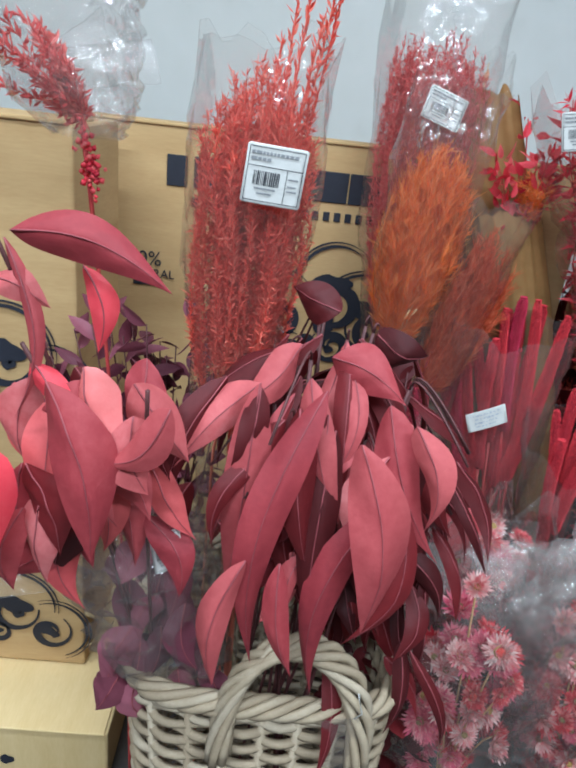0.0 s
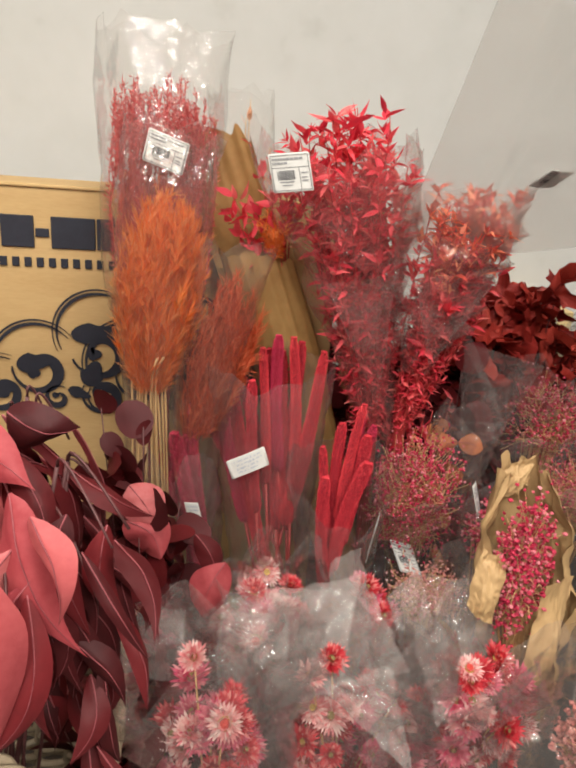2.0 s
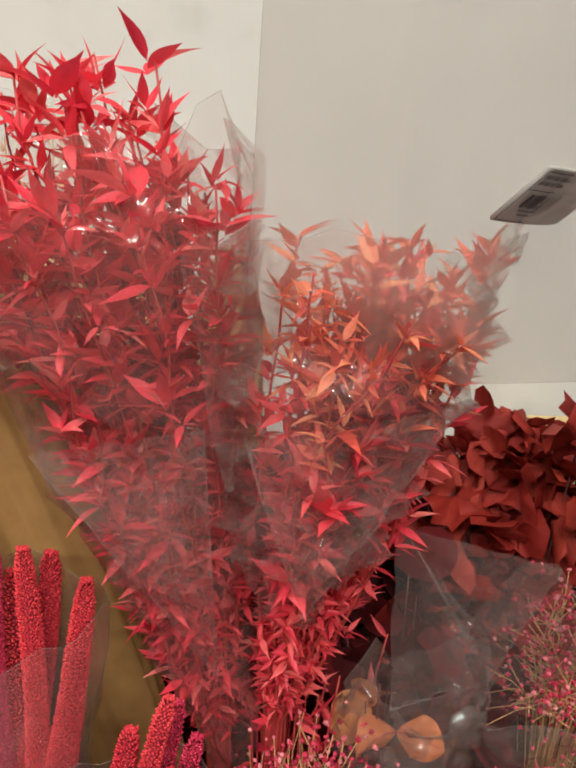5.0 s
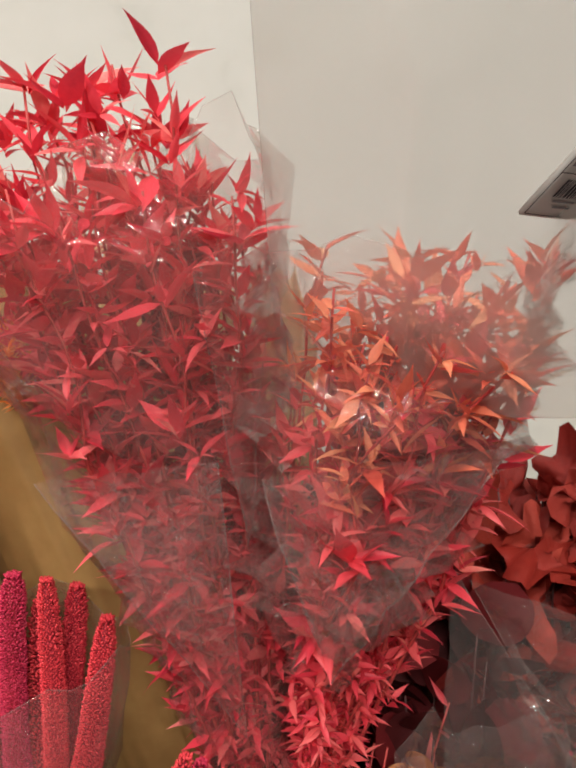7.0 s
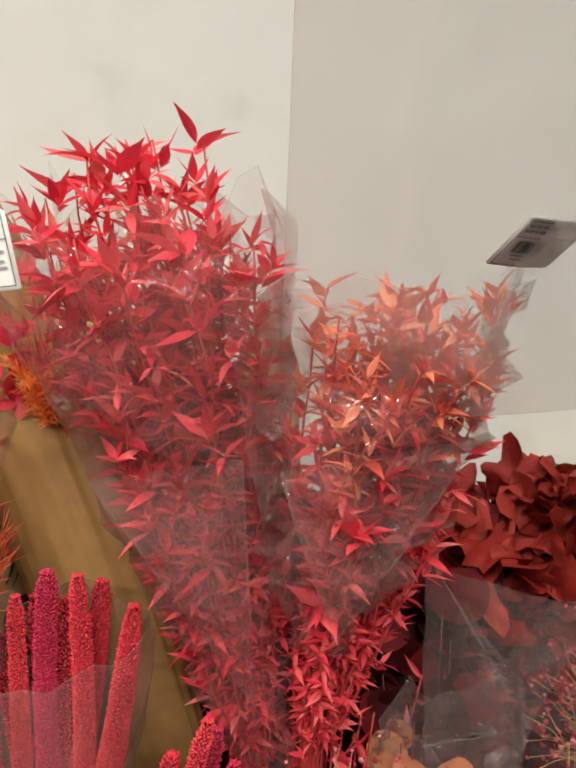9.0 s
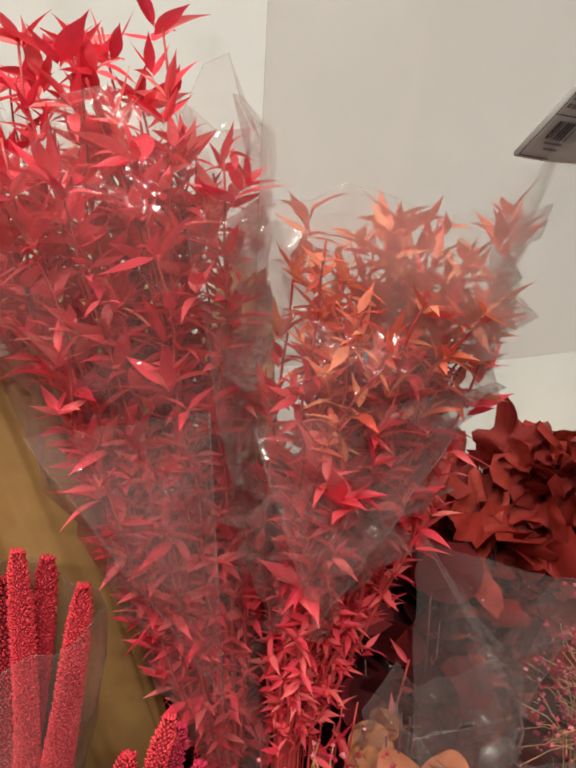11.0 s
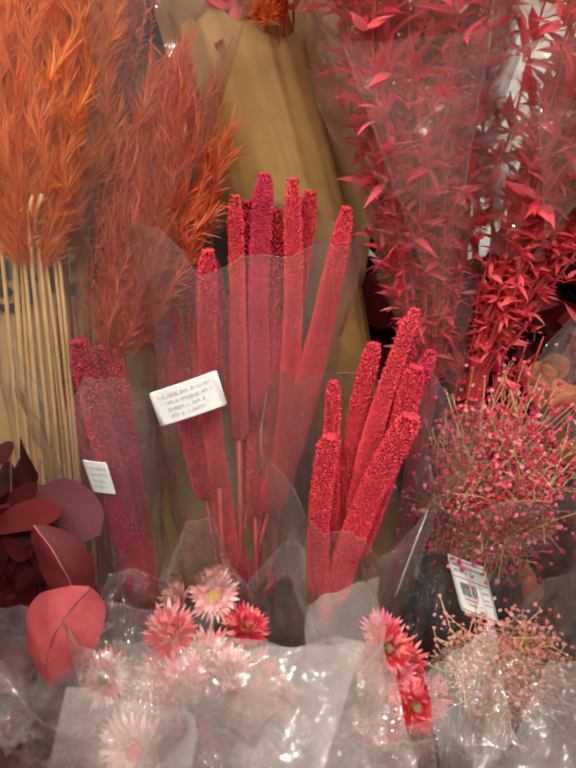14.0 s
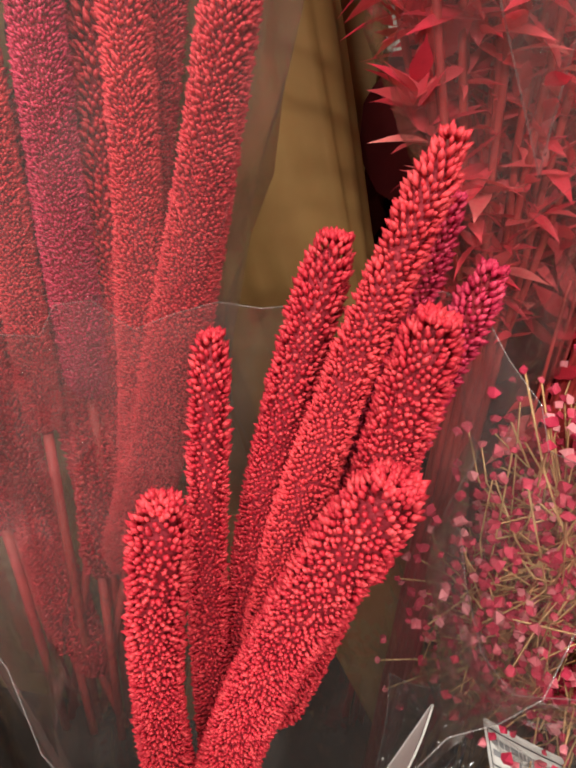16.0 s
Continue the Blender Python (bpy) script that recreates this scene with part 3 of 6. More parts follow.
def lettering(parent, text, x, z, height, y, mat=INK):
    cu = bpy.data.curves.new("lettering", "FONT")
    cu.body, cu.size, cu.extrude = text, height * 1.42, 0.0003
    tmp = bpy.data.objects.new("lettering", cu)
    scene.collection.objects.link(tmp)
    bpy.context.view_layer.update()
    me = bpy.data.meshes.new_from_object(tmp)
    bpy.data.objects.remove(tmp)
    me.materials.append(mat)
    ob = part("lettering", me, mat, parent, "printed black words")
    ob.matrix_local = Matrix.Translation((x, y, z)) @ Matrix.Rotation(radians(90), 4, "X")
    return ob


def carton(name, lo, hi, mat, label, flap=True):
    t = thing(name, label, "cardboard box", "cardboard boxes")
    solid_part("body", lo, hi, mat, t, "", 0.004)
    if flap:
        solid_part("top_flap", (lo[0] + 0.004, lo[1] - 0.003, hi[2] - 0.002), (hi[0] - 0.004, lo[1] + (hi[1] - lo[1]) * 0.48, hi[2] + 0.003), mat, t, "", 0.0015)
    return t


box = carton("cardboard_box", (-0.30, 1.0, TABLE), (0.46, 1.16, 1.412), CARD, "tall brown cardboard box with black scroll print and lettering")
for bx, bw in ((-0.168, 0.03), (-0.128, 0.03), (-0.09, 0.012), (-0.069, 0.038), (-0.027, 0.044), (0.019, 0.018), (0.04, 0.06), (0.102, 0.05), (0.156, 0.04), (0.2, 0.035), (0.24, 0.04)):
    hgt = 0.012 if bw == 0.018 else 0.044
    base_z = 1.343 if bw == 0.018 else 1.328
    solid_part("printed_mark", (bx, 0.9975, base_z), (bx + bw, 1.002, base_z + hgt), INK, box, "", 0.0009)
for i in range(22):
    solid_part("printed_mark", (-0.13 + 0.0165 * i, 0.9975, 1.301), (-0.13 + 0.0165 * i + 0.0095, 1.002, 1.314), INK, box, "", 0.0006)
lettering(box, "100%", -0.24, 1.206, 0.022, 0.9975)
lettering(box, "NATURAL", -0.238, 1.187, 0.0135, 0.9975)
solid_part("printed_mark", (-0.215, 0.9975, 1.174), (-0.17, 1.002, 1.183), INK, box, "", 0.0006)
swirls(box, -0.085, 1.085, 0.2, 0.9972)
swirls(box, 0.42, 1.085, 0.2, 0.9968, -1)
left_box = carton("cardboard_box", (-0.78, 0.735, 0.65), (-0.224, 0.94, 1.412), CARD, "tall brown cardboard box with black scroll print, on a low box")
swirls(left_box, -0.22, 1.08, 0.19, 0.732, -1)
swirls(left_box, -0.23, 0.69, 0.19, 0.732, -1)
low_box = carton("cardboard_box", (-0.62, 0.625, TABLE), (-0.162, 0.98, 0.645), CARD_PALE, "low pale cardboard box under a taller one")
disc_b = Build()
disc(disc_b, -0.3, 0.585, 0.01, 0.6235)
part("printed_mark", disc_b, INK, low_box, "", False)
crate = carton("cardboard_box", (0.9, 1.27, TABLE), (1.06, 1.38, 1.2), CARD_PALE, "pale cream carton by the wall")

# ---- wicker basket ----


def basket(cx, cy, z0, z1, w, d):
    t = thing("wicker_basket", "square basket of thick bleached grey wicker with an arched handle", "basket")

    def ring(ang, grow):
        p = 4.0
        c, s = math.cos(ang), math.sin(ang)
        k = (abs(c) ** p + abs(s) ** p) ** (-1 / p)
        return Vector((cx + c * k * w * grow, cy + s * k * d * grow, 0))

    stakes = 26
    rows = 38
    for j in range(rows):
        z = z0 + 0.012 + (z1 - z0 - 0.012) * j / rows
        grow = 0.86 + 0.14 * j / rows
        b = Build()
        path, rad = [], []
        n = stakes * 4
        for i in range(n + 1):
            a = 2 * math.pi * i / n
            wave = 0.0045 * math.cos(math.pi * i / 4 + math.pi * j)
            p = ring(a, grow)
            out = (p - Vector((cx, cy, 0))).normalized()
            path.append(p + out * wave + Vector((0, 0, z + 0.0025 * noise.noise(Vector((i * 0.3, j, 2))))))
            rad.append(0.0042 + 0.0009 * noise.noise(Vector((i * 0.15, j * 3, 5))))
        b.tube(path, rad, 6, False)
        part("weaver", b, WICKER, t)
    for i in range(stakes):
        a = 2 * math.pi * (i + 0.5) / stakes
        lo, hi = ring(a, 0.85), ring(a, 1.0)
        b = Build()
        b.tube([lo + Vector((0, 0, z0)), hi + Vector((0, 0, z1))], 0.0045, 6)
        part("stake", b, WICKER, t)
    # a rolled rim of several rods that cross over one another
    for k in range(5):
        b = Build()
        path = []
        n = 150
        for i in range(n + 1):
            a = 2 * math.pi * i / n
            p = ring(a, 1.0)
            out = (p - Vector((cx, cy, 0))).normalized()
            q = 9 * a + k * math.pi / 2.5
            path.append(p + out * (0.008 * math.cos(q)) + Vector((0, 0, z1 + 0.007 * math.sin(q))))
        b.tube(path, 0.0044, 6, False)
        part("rim_rod", b, WICKER, t)
    # handle: twisted rods in an arch on the near side
    for k in range(6):
        b = Build()
        path = []
        for i in range(60):
            s = i / 59
            a = math.pi * s
            x = cx + 0.025 - 0.062 * math.cos(a)
            z = z1 - 0.05 + 0.115 * math.sin(a) ** 0.7
            y = cy - d - 0.012 + 0.02 * math.sin(a)
            q = 11 * s + k * 2 * math.pi / 6
            path.append(Vector((x + 0.008 * math.cos(q), y + 0.008 * math.sin(q), z + 0.006 * math.sin(q + 1))))
        b.tube(path, 0.0042, 6)
        part("handle_rod", b, WICKER, t)
    b = Build().box((cx - w * 0.84, cy - d * 0.84, z0), (cx + w * 0.84, cy + d * 0.84, z0 + 0.012))
    part("basket_floor", b, WICKER, t, "", False)
    return t


BX, BY = 0.03, 0.53
basket(BX, BY, TABLE, 0.965, 0.13, 0.115)
tag = thing("swing_tag", "small clear tag hanging on the basket by a white thread", "tag")
sheet(tag, (0.088, 0.405, 0.905), (0.03, -0.004, 0.012), (-0.008, 0.0, 0.06), 0.003, FILM_MILKY, 0.001, 3.0, "tag_film", 8, 8)
tb = Build()
tb.tube([Vector((0.105, 0.403, 0.97)), Vector((0.112, 0.398, 0.985)), Vector((0.108, 0.405, 1.0))], 0.0008, 4)
part("thread", tb, PAPER, tag)

# ---- eucalyptus ----
BIG_LEAVES = [leaf_shape(1, 0.34, 0.25, 0.18, 0.36, 9, 0.25), leaf_shape(1, 0.3, 0.4, 0.28, 0.4, 9, -0.35, 0.1), leaf_shape(1, 0.4, 0.12, 0.12, 0.34, 9, 0.1, 0.08)]


def round_shape(width, cup, twist):
    vs, fs = leaf_shape(1, width, cup, 0.18, 0.5, 9, twist)
    for k, v in enumerate(vs):
        q = (k // 5) / 9
        s = (k % 5 - 2) / 2
        v.x = s * width * 0.5 * math.sqrt(max(0.0005, 1 - (2 * q - 1) ** 2))
    return vs, fs


ROUND_LEAVES = [round_shape(0.75, 0.2, 0.1), round_shape(0.9, 0.08, -0.2)]


def long_leaf(parent, base, tip, width, mat, face=(0, -1, 0.25), bow=0.12, name="leaf", blunt=False):
    """One long leaf from its base to its tip, bowed towards the viewer's side, with a raised midrib and its stalk."""
    a, c = Vector(base), Vector(tip)
    f = Vector(face).normalized()
    ln = (c - a).length
    d = (c - a).normalized()
    side = d.cross(f).normalized()
    f = side.cross(d).normalized()
    b = Build()
    steps = 16
    tw, peak, roll_in, bend_side, wob = rnd(-0.45, 0.45), rnd(0.3, 0.42) if not blunt else 0.5, rnd(0.15, 0.8), rnd(-0.2, 0.2), rnd(0, 6)
    for i in range(steps + 1):
        t = i / steps
        w = width * 0.5 * (max(t, 0.004) / peak) ** 0.75 * (max(0.004, 1 - t) / (1 - peak)) ** (0.75 * (1 - peak) / peak)
        centre = a + d * (ln * t) + f * (bow * ln * math.sin(math.pi * t) * 0.8) + side * (bend_side * ln * math.sin(3.0 * t))
        q = tw * (t - 0.4) * 3
        s2, f2 = side * math.cos(q) + f * math.sin(q), f * math.cos(q) - side * math.sin(q)
        for s in (-1, -0.66, -0.33, 0, 0.33, 0.66, 1):
            lift = -roll_in * w * abs(s) ** 1.5 + 0.1 * w * s * math.sin(9 * t + wob) + 0.06 * w * math.sin(17 * t + 5 * s + wob)
            b.v.append(centre + s2 * (w * s) + f2 * lift)
    for i in range(steps):
        for k in range(6):
            q = i * 7 + k
            b.f.append((q, q + 1, q + 8, q + 7))
    ob = part(name, b, mat, parent)
    rib = Build()
    pts = [b.v[i * 7 + 3] + f * 0.0004 for i in range(steps)]
    rib.tube(pts, [0.0006 * (1 - i / steps) + 0.00015 for i in range(steps)], 4)
    part("midrib", rib, RIB, ob)
    return ob


def basket_eucalyptus():
    t = thing("eucalyptus_bouquet", "bunch of long drooping dusty-rose eucalyptus leaves in the basket", "dried leaves")
    t.location = (0, 0, 0)
    heart = Vector((0.07, 0.52, 1.25))
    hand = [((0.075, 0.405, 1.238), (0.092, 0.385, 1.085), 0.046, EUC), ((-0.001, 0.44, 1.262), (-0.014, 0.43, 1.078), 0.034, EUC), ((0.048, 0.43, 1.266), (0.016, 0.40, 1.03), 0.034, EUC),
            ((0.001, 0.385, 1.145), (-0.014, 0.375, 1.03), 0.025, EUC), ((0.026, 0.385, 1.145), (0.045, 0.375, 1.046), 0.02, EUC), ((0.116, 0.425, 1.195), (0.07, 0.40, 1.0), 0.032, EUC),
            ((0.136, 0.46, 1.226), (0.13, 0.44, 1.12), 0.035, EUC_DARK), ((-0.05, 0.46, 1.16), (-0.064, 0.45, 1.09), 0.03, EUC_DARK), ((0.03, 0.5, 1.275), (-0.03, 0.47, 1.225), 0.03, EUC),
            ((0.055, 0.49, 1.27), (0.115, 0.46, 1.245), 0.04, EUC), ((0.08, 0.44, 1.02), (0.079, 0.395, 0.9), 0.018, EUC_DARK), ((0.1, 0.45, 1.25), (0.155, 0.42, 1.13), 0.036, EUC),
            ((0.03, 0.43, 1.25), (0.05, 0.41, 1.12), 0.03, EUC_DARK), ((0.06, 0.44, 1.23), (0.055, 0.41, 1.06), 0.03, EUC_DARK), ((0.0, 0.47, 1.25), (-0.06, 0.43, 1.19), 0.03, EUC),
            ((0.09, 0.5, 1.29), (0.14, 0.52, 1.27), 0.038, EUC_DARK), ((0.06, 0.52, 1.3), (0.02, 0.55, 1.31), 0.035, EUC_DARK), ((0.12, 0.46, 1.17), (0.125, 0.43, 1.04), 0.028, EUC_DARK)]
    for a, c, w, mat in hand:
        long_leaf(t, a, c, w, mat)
    random.seed(29)
    for i in range(26):
        a = Vector((rnd(-0.03, 0.12), rnd(0.42, 0.47), rnd(1.1, 1.27)))
        c = a + Vector((rnd(-0.05, 0.04), rnd(-0.03, 0.0), -rnd(0.05, 0.12)))
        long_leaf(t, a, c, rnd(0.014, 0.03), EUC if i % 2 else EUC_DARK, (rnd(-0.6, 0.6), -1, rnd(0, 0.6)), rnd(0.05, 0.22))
    # Right side: the darker leaf colour stands in for the bunch's shaded side.
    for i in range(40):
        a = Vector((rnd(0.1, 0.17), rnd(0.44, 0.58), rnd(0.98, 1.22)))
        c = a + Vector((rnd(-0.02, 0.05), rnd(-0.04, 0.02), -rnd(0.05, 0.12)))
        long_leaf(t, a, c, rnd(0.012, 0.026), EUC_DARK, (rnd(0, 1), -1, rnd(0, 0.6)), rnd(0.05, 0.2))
    random.seed(11)
    for i in range(95):
        ang = rnd(0, 2 * math.pi)
        r0 = rnd(0.0, 0.06)
        a = heart + Vector((math.cos(ang) * r0, math.sin(ang) * r0 * 0.8 + 0.0, rnd(-0.13, 0.03)))
        out = Vector((math.cos(ang), math.sin(ang) * 0.8, 0)) * rnd(0.02, 0.075)
        c = a + out + Vector((0, 0, -rnd(0.05, 0.14)))
        if c.y < 0.41:
            c.y = 0.41
        # Right of x 0.1 every leaf is dark: shade put into its colour.
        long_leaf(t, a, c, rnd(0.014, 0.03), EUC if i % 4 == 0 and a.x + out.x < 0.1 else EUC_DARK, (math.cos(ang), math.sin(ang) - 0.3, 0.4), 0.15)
    for i in range(16):
        b = Build()
        ang = rnd(0, 6.28)
        top = heart + Vector((math.cos(ang) * 0.06, math.sin(ang) * 0.05, rnd(-0.05, 0.04)))
        low = Vector((BX + rnd(-0.05, 0.05), BY + rnd(-0.05, 0.05), TABLE + 0.02))
        b.tube(bezier(low, (low + top) / 2 + rvec(0.01), top, 10), 0.0018, 5)
        tw = top + Vector((math.cos(ang) * 0.05, math.sin(ang) * 0.05 - 0.02, 0.01))
        b.tube(bezier(top, top + Vector((0, 0, 0.03)), tw + Vector((0, -0.01, -0.05)), 10), 0.0012, 4)
        part("twig", b, STEM_DARK, t)


basket_eucalyptus()


def left_eucalyptus():
    t = thing("eucalyptus_bouquet", "bright rose eucalyptus branch leaning out beside the basket", "dried leaves")
    hand = [((-0.131, 0.365, 1.282), (-0.102, 0.345, 1.165), 0.042, EUC), ((-0.053, 0.355, 1.276), (-0.10, 0.365, 1.23), 0.026, EUC), ((-0.155, 0.385, 1.368), (-0.058, 0.375, 1.34), 0.03, EUC),
            ((-0.117, 0.372, 1.252), (-0.105, 0.362, 1.15), 0.03, EUC), ((-0.165, 0.36, 1.235), (-0.168, 0.35, 1.13), 0.034, RUSCUS), ((-0.125, 0.4, 1.155), (-0.19, 0.39, 1.108), 0.03, EUC),
            ((-0.13, 0.42, 1.27), (-0.1, 0.41, 1.21), 0.03, EUC_DARK), ((-0.175, 0.4, 1.335), (-0.135, 0.39, 1.32), 0.022, EUC), ((-0.12, 0.41, 1.345), (-0.11, 0.40, 1.29), 0.02, RUSCUS),
            ((-0.165, 0.4, 1.36), (-0.166, 0.39, 1.24), 0.012, EUC), ((-0.1, 0.39, 1.26), (-0.14, 0.38, 1.255), 0.035, EUC), ((-0.145, 0.385, 1.285), (-0.13, 0.38, 1.24), 0.02, RUSCUS),
            ((-0.11, 0.40, 1.21), (-0.07, 0.385, 1.17), 0.032, EUC), ((-0.14, 0.41, 1.2), (-0.12, 0.4, 1.12), 0.03, EUC_DARK), ((-0.1, 0.42, 1.19), (-0.085, 0.41, 1.11), 0.026, EUC)]
    for a, c, w, mat in hand:
        long_leaf(t, a, c, w, mat)
    random.seed(23)
    for i in range(22):
        a = Vector((rnd(-0.185, -0.075), rnd(0.37, 0.44), rnd(1.15, 1.29)))
        c = a + Vector((rnd(-0.025, 0.04), rnd(-0.02, 0.0), -rnd(0.05, 0.09)))
        long_leaf(t, a, c, rnd(0.026, 0.042), (EUC, RUSCUS_PALE, EUC_DARK, EUC)[i % 4], (rnd(-0.5, 0.5), -1, rnd(0, 0.5)), rnd(0.05, 0.2))
    low = Vector((-0.06, 0.5, 0.6))
    for top in (Vector((-0.175, 0.39, 1.385)), Vector((-0.15, 0.38, 1.3)), Vector((-0.07, 0.37, 1.28)), Vector((-0.13, 0.41, 1.2))):
        b = Build()
        b.tube(bezier(low, Vector((-0.09, 0.46, 1.1)), top, 14), 0.0016, 5)
        part("twig", b, STEM_DARK, t)


left_eucalyptus()


def leafy_bush(name, label, category, foot, centre, size, count, mat, shapes, ln, mass_twigs=14, droop=0.2, stem_mat=STEM_DARK, limit=300, seed=1):
    """Stems from one foot that fan into a cloud of leaves."""
    random.seed(seed)
    t = thing(name, label, category)
    foot, centre = Vector(foot), Vector(centre)
    b, poses = Build(), []
    per = max(1, count // mass_twigs)
    for i in range(mass_twigs):
        d = rvec(0.5)
        top = centre + Vector((d.x * size[0], d.y * size[1], abs(d.z) * size[2]))
        path = bezier(foot + rvec(0.006), foot * 0.4 + centre * 0.6 + Vector((d.x * size[0], d.y * size[1], 0)) * 0.3 - Vector((0, 0, size[2] * 0.5)), top, 14)
        b = Build()
        b.tube(path, [0.0018 - 0.001 * k / 13 for k in range(14)], 5)
        part("twig", b, stem_mat, t)
        for k in range(per):
            q = 0.45 + 0.55 * (k + random.random()) / per
            j = min(12, int(q * 13))
            p = path[j].lerp(path[j + 1], q * 13 - j)
            tan = (path[j + 1] - path[j]).normalized()
            way = (tan * rnd(0.1, 0.8) + rvec(0.6) - Vector((0, 0, droop))).normalized()
            poses.append(aim(p, way, rnd(0, 6.28), ln * rnd(0.7, 1.25)))
    scatter("leaf", t, shapes, mat, poses, limit)
    return t


leafy_bush("eucalyptus_bouquet", "plum coloured small-leaved eucalyptus behind the basket", "dried leaves", (-0.1, 0.68, TABLE), (-0.12, 0.68, 1.17), (0.1, 0.045, 0.11), 460, EUC_PURPLE,
           [leaf_shape(1, 0.45, 0.2, 0.2, 0.45, 6), leaf_shape(1, 0.4, 0.35, 0.3, 0.45, 6)], 0.034, 20, 0.1, seed=4)
silver = leafy_bush("eucalyptus_bouquet", "dark red round-leaved eucalyptus branches in a loose bag", "dried leaves", (0.2, 0.7, TABLE), (0.155, 0.72, 1.0), (0.085, 0.05, 0.16), 420, EUC_DARK,
                    ROUND_LEAVES, 0.045, 16, 0.4, seed=6)
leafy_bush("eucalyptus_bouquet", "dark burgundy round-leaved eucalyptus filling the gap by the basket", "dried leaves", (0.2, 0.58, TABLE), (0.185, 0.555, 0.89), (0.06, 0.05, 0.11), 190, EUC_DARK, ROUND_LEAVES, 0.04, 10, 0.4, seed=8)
for a, c, w in (((0.275, 0.665, 1.03), (0.252, 0.65, 0.965), 0.048), ((0.165, 0.69, 1.12), (0.195, 0.68, 1.075), 0.05), ((0.16, 0.68, 1.08), (0.2, 0.66, 1.04), 0.045), ((0.1, 0.67, 1.06), (0.15, 0.65, 1.04), 0.03),
                ((0.12, 0.64, 0.93), (0.11, 0.61, 0.87), 0.045), ((0.21, 0.62, 0.93), (0.19, 0.6, 0.885), 0.036), ((0.2, 0.61, 0.885), (0.205, 0.6, 0.845), 0.03), ((0.15, 0.62, 0.86), (0.155, 0.6, 0.8), 0.032),
                ((0.24, 0.68, 1.06), (0.265, 0.67, 1.0), 0.03)):
    long_leaf(silver, a, c, w, EUC if w > 0.04 else EUC_DARK, (0, -0.8, 0.6), 0.1, "leaf", True)
purple_bag = thing("leaf_bag", "crumpled clear bag of plum leaves drooping over the basket rim", "bag of leaves")
sleeve(purple_bag, ((-0.06, 0.47, 0.93), (-0.07, 0.44, 1.04), (-0.1, 0.45, 1.15)), [(0, 0.035, 0.02), (0.3, 0.055, 0.035), (0.75, 0.06, 0.04), (1, 0.035, 0.03)], FILM_CRUMPLED, 0.01, 0.02, 4.2, label="crumpled clear film bag")
sheet(purple_bag, (-0.19, 0.40, 1.075), (0.09, 0.03, 0.0), (-0.0, 0.06, 0.055), 0.02, FILM_CRUMPLED, 0.009, 2.2, "film_flap")
random.seed(21)
for i in range(26):
    p = Vector((-0.07, 0.45, 1.03)) + Vector((rnd(-0.045, 0.045), rnd(-0.02, 0.03), rnd(-0.08, 0.08)))
    long_leaf(purple_bag, p, p + Vector((rnd(-0.02, 0.02), rnd(-0.02, 0.01), -rnd(0.03, 0.07))), rnd(0.022, 0.035), EUC_PURPLE, (rnd(-0.5, 0.5), -1, 0.3), 0.12)
sticker(purple_bag, (-0.075, 0.415, 1.135), (-0.052, 0.412, 1.15), (-0.068, 0.41, 1.105), 5, True)

# ---- grasses in bags ----


def plume(b, path, count, ln, wd, start=0.35, spread=0.6, curly=0.0):
    """Spikelets along a stalk, as slim two-sided lozenges."""
    n = len(path) - 1
    for i in range(count):
        q = start + (1 - start) * (i + random.random()) / count
        j = min(n - 1, int(q * n))
        p = path[j].lerp(path[j + 1], q * n - j)
        tan = (path[j + 1] - path[j]).normalized()
        d = (tan + rvec(spread)).normalized()
        s = d.orthogonal().normalized()
        s = (Matrix.Rotation(rnd(0, 6.28), 3, d) @ s) * wd
        up = d.cross(s)
        l2 = ln * rnd(0.6, 1.3)
        a, m, c = p, p + d * l2 * 0.5 + up * curly * rnd(-3, 3), p + d * l2
        b.add([a, m + s, c, m - s, m + up * 0.6], [(0, 1, 4), (1, 2, 4), (2, 3, 4), (3, 0, 4), (0, 3, 2, 1)])


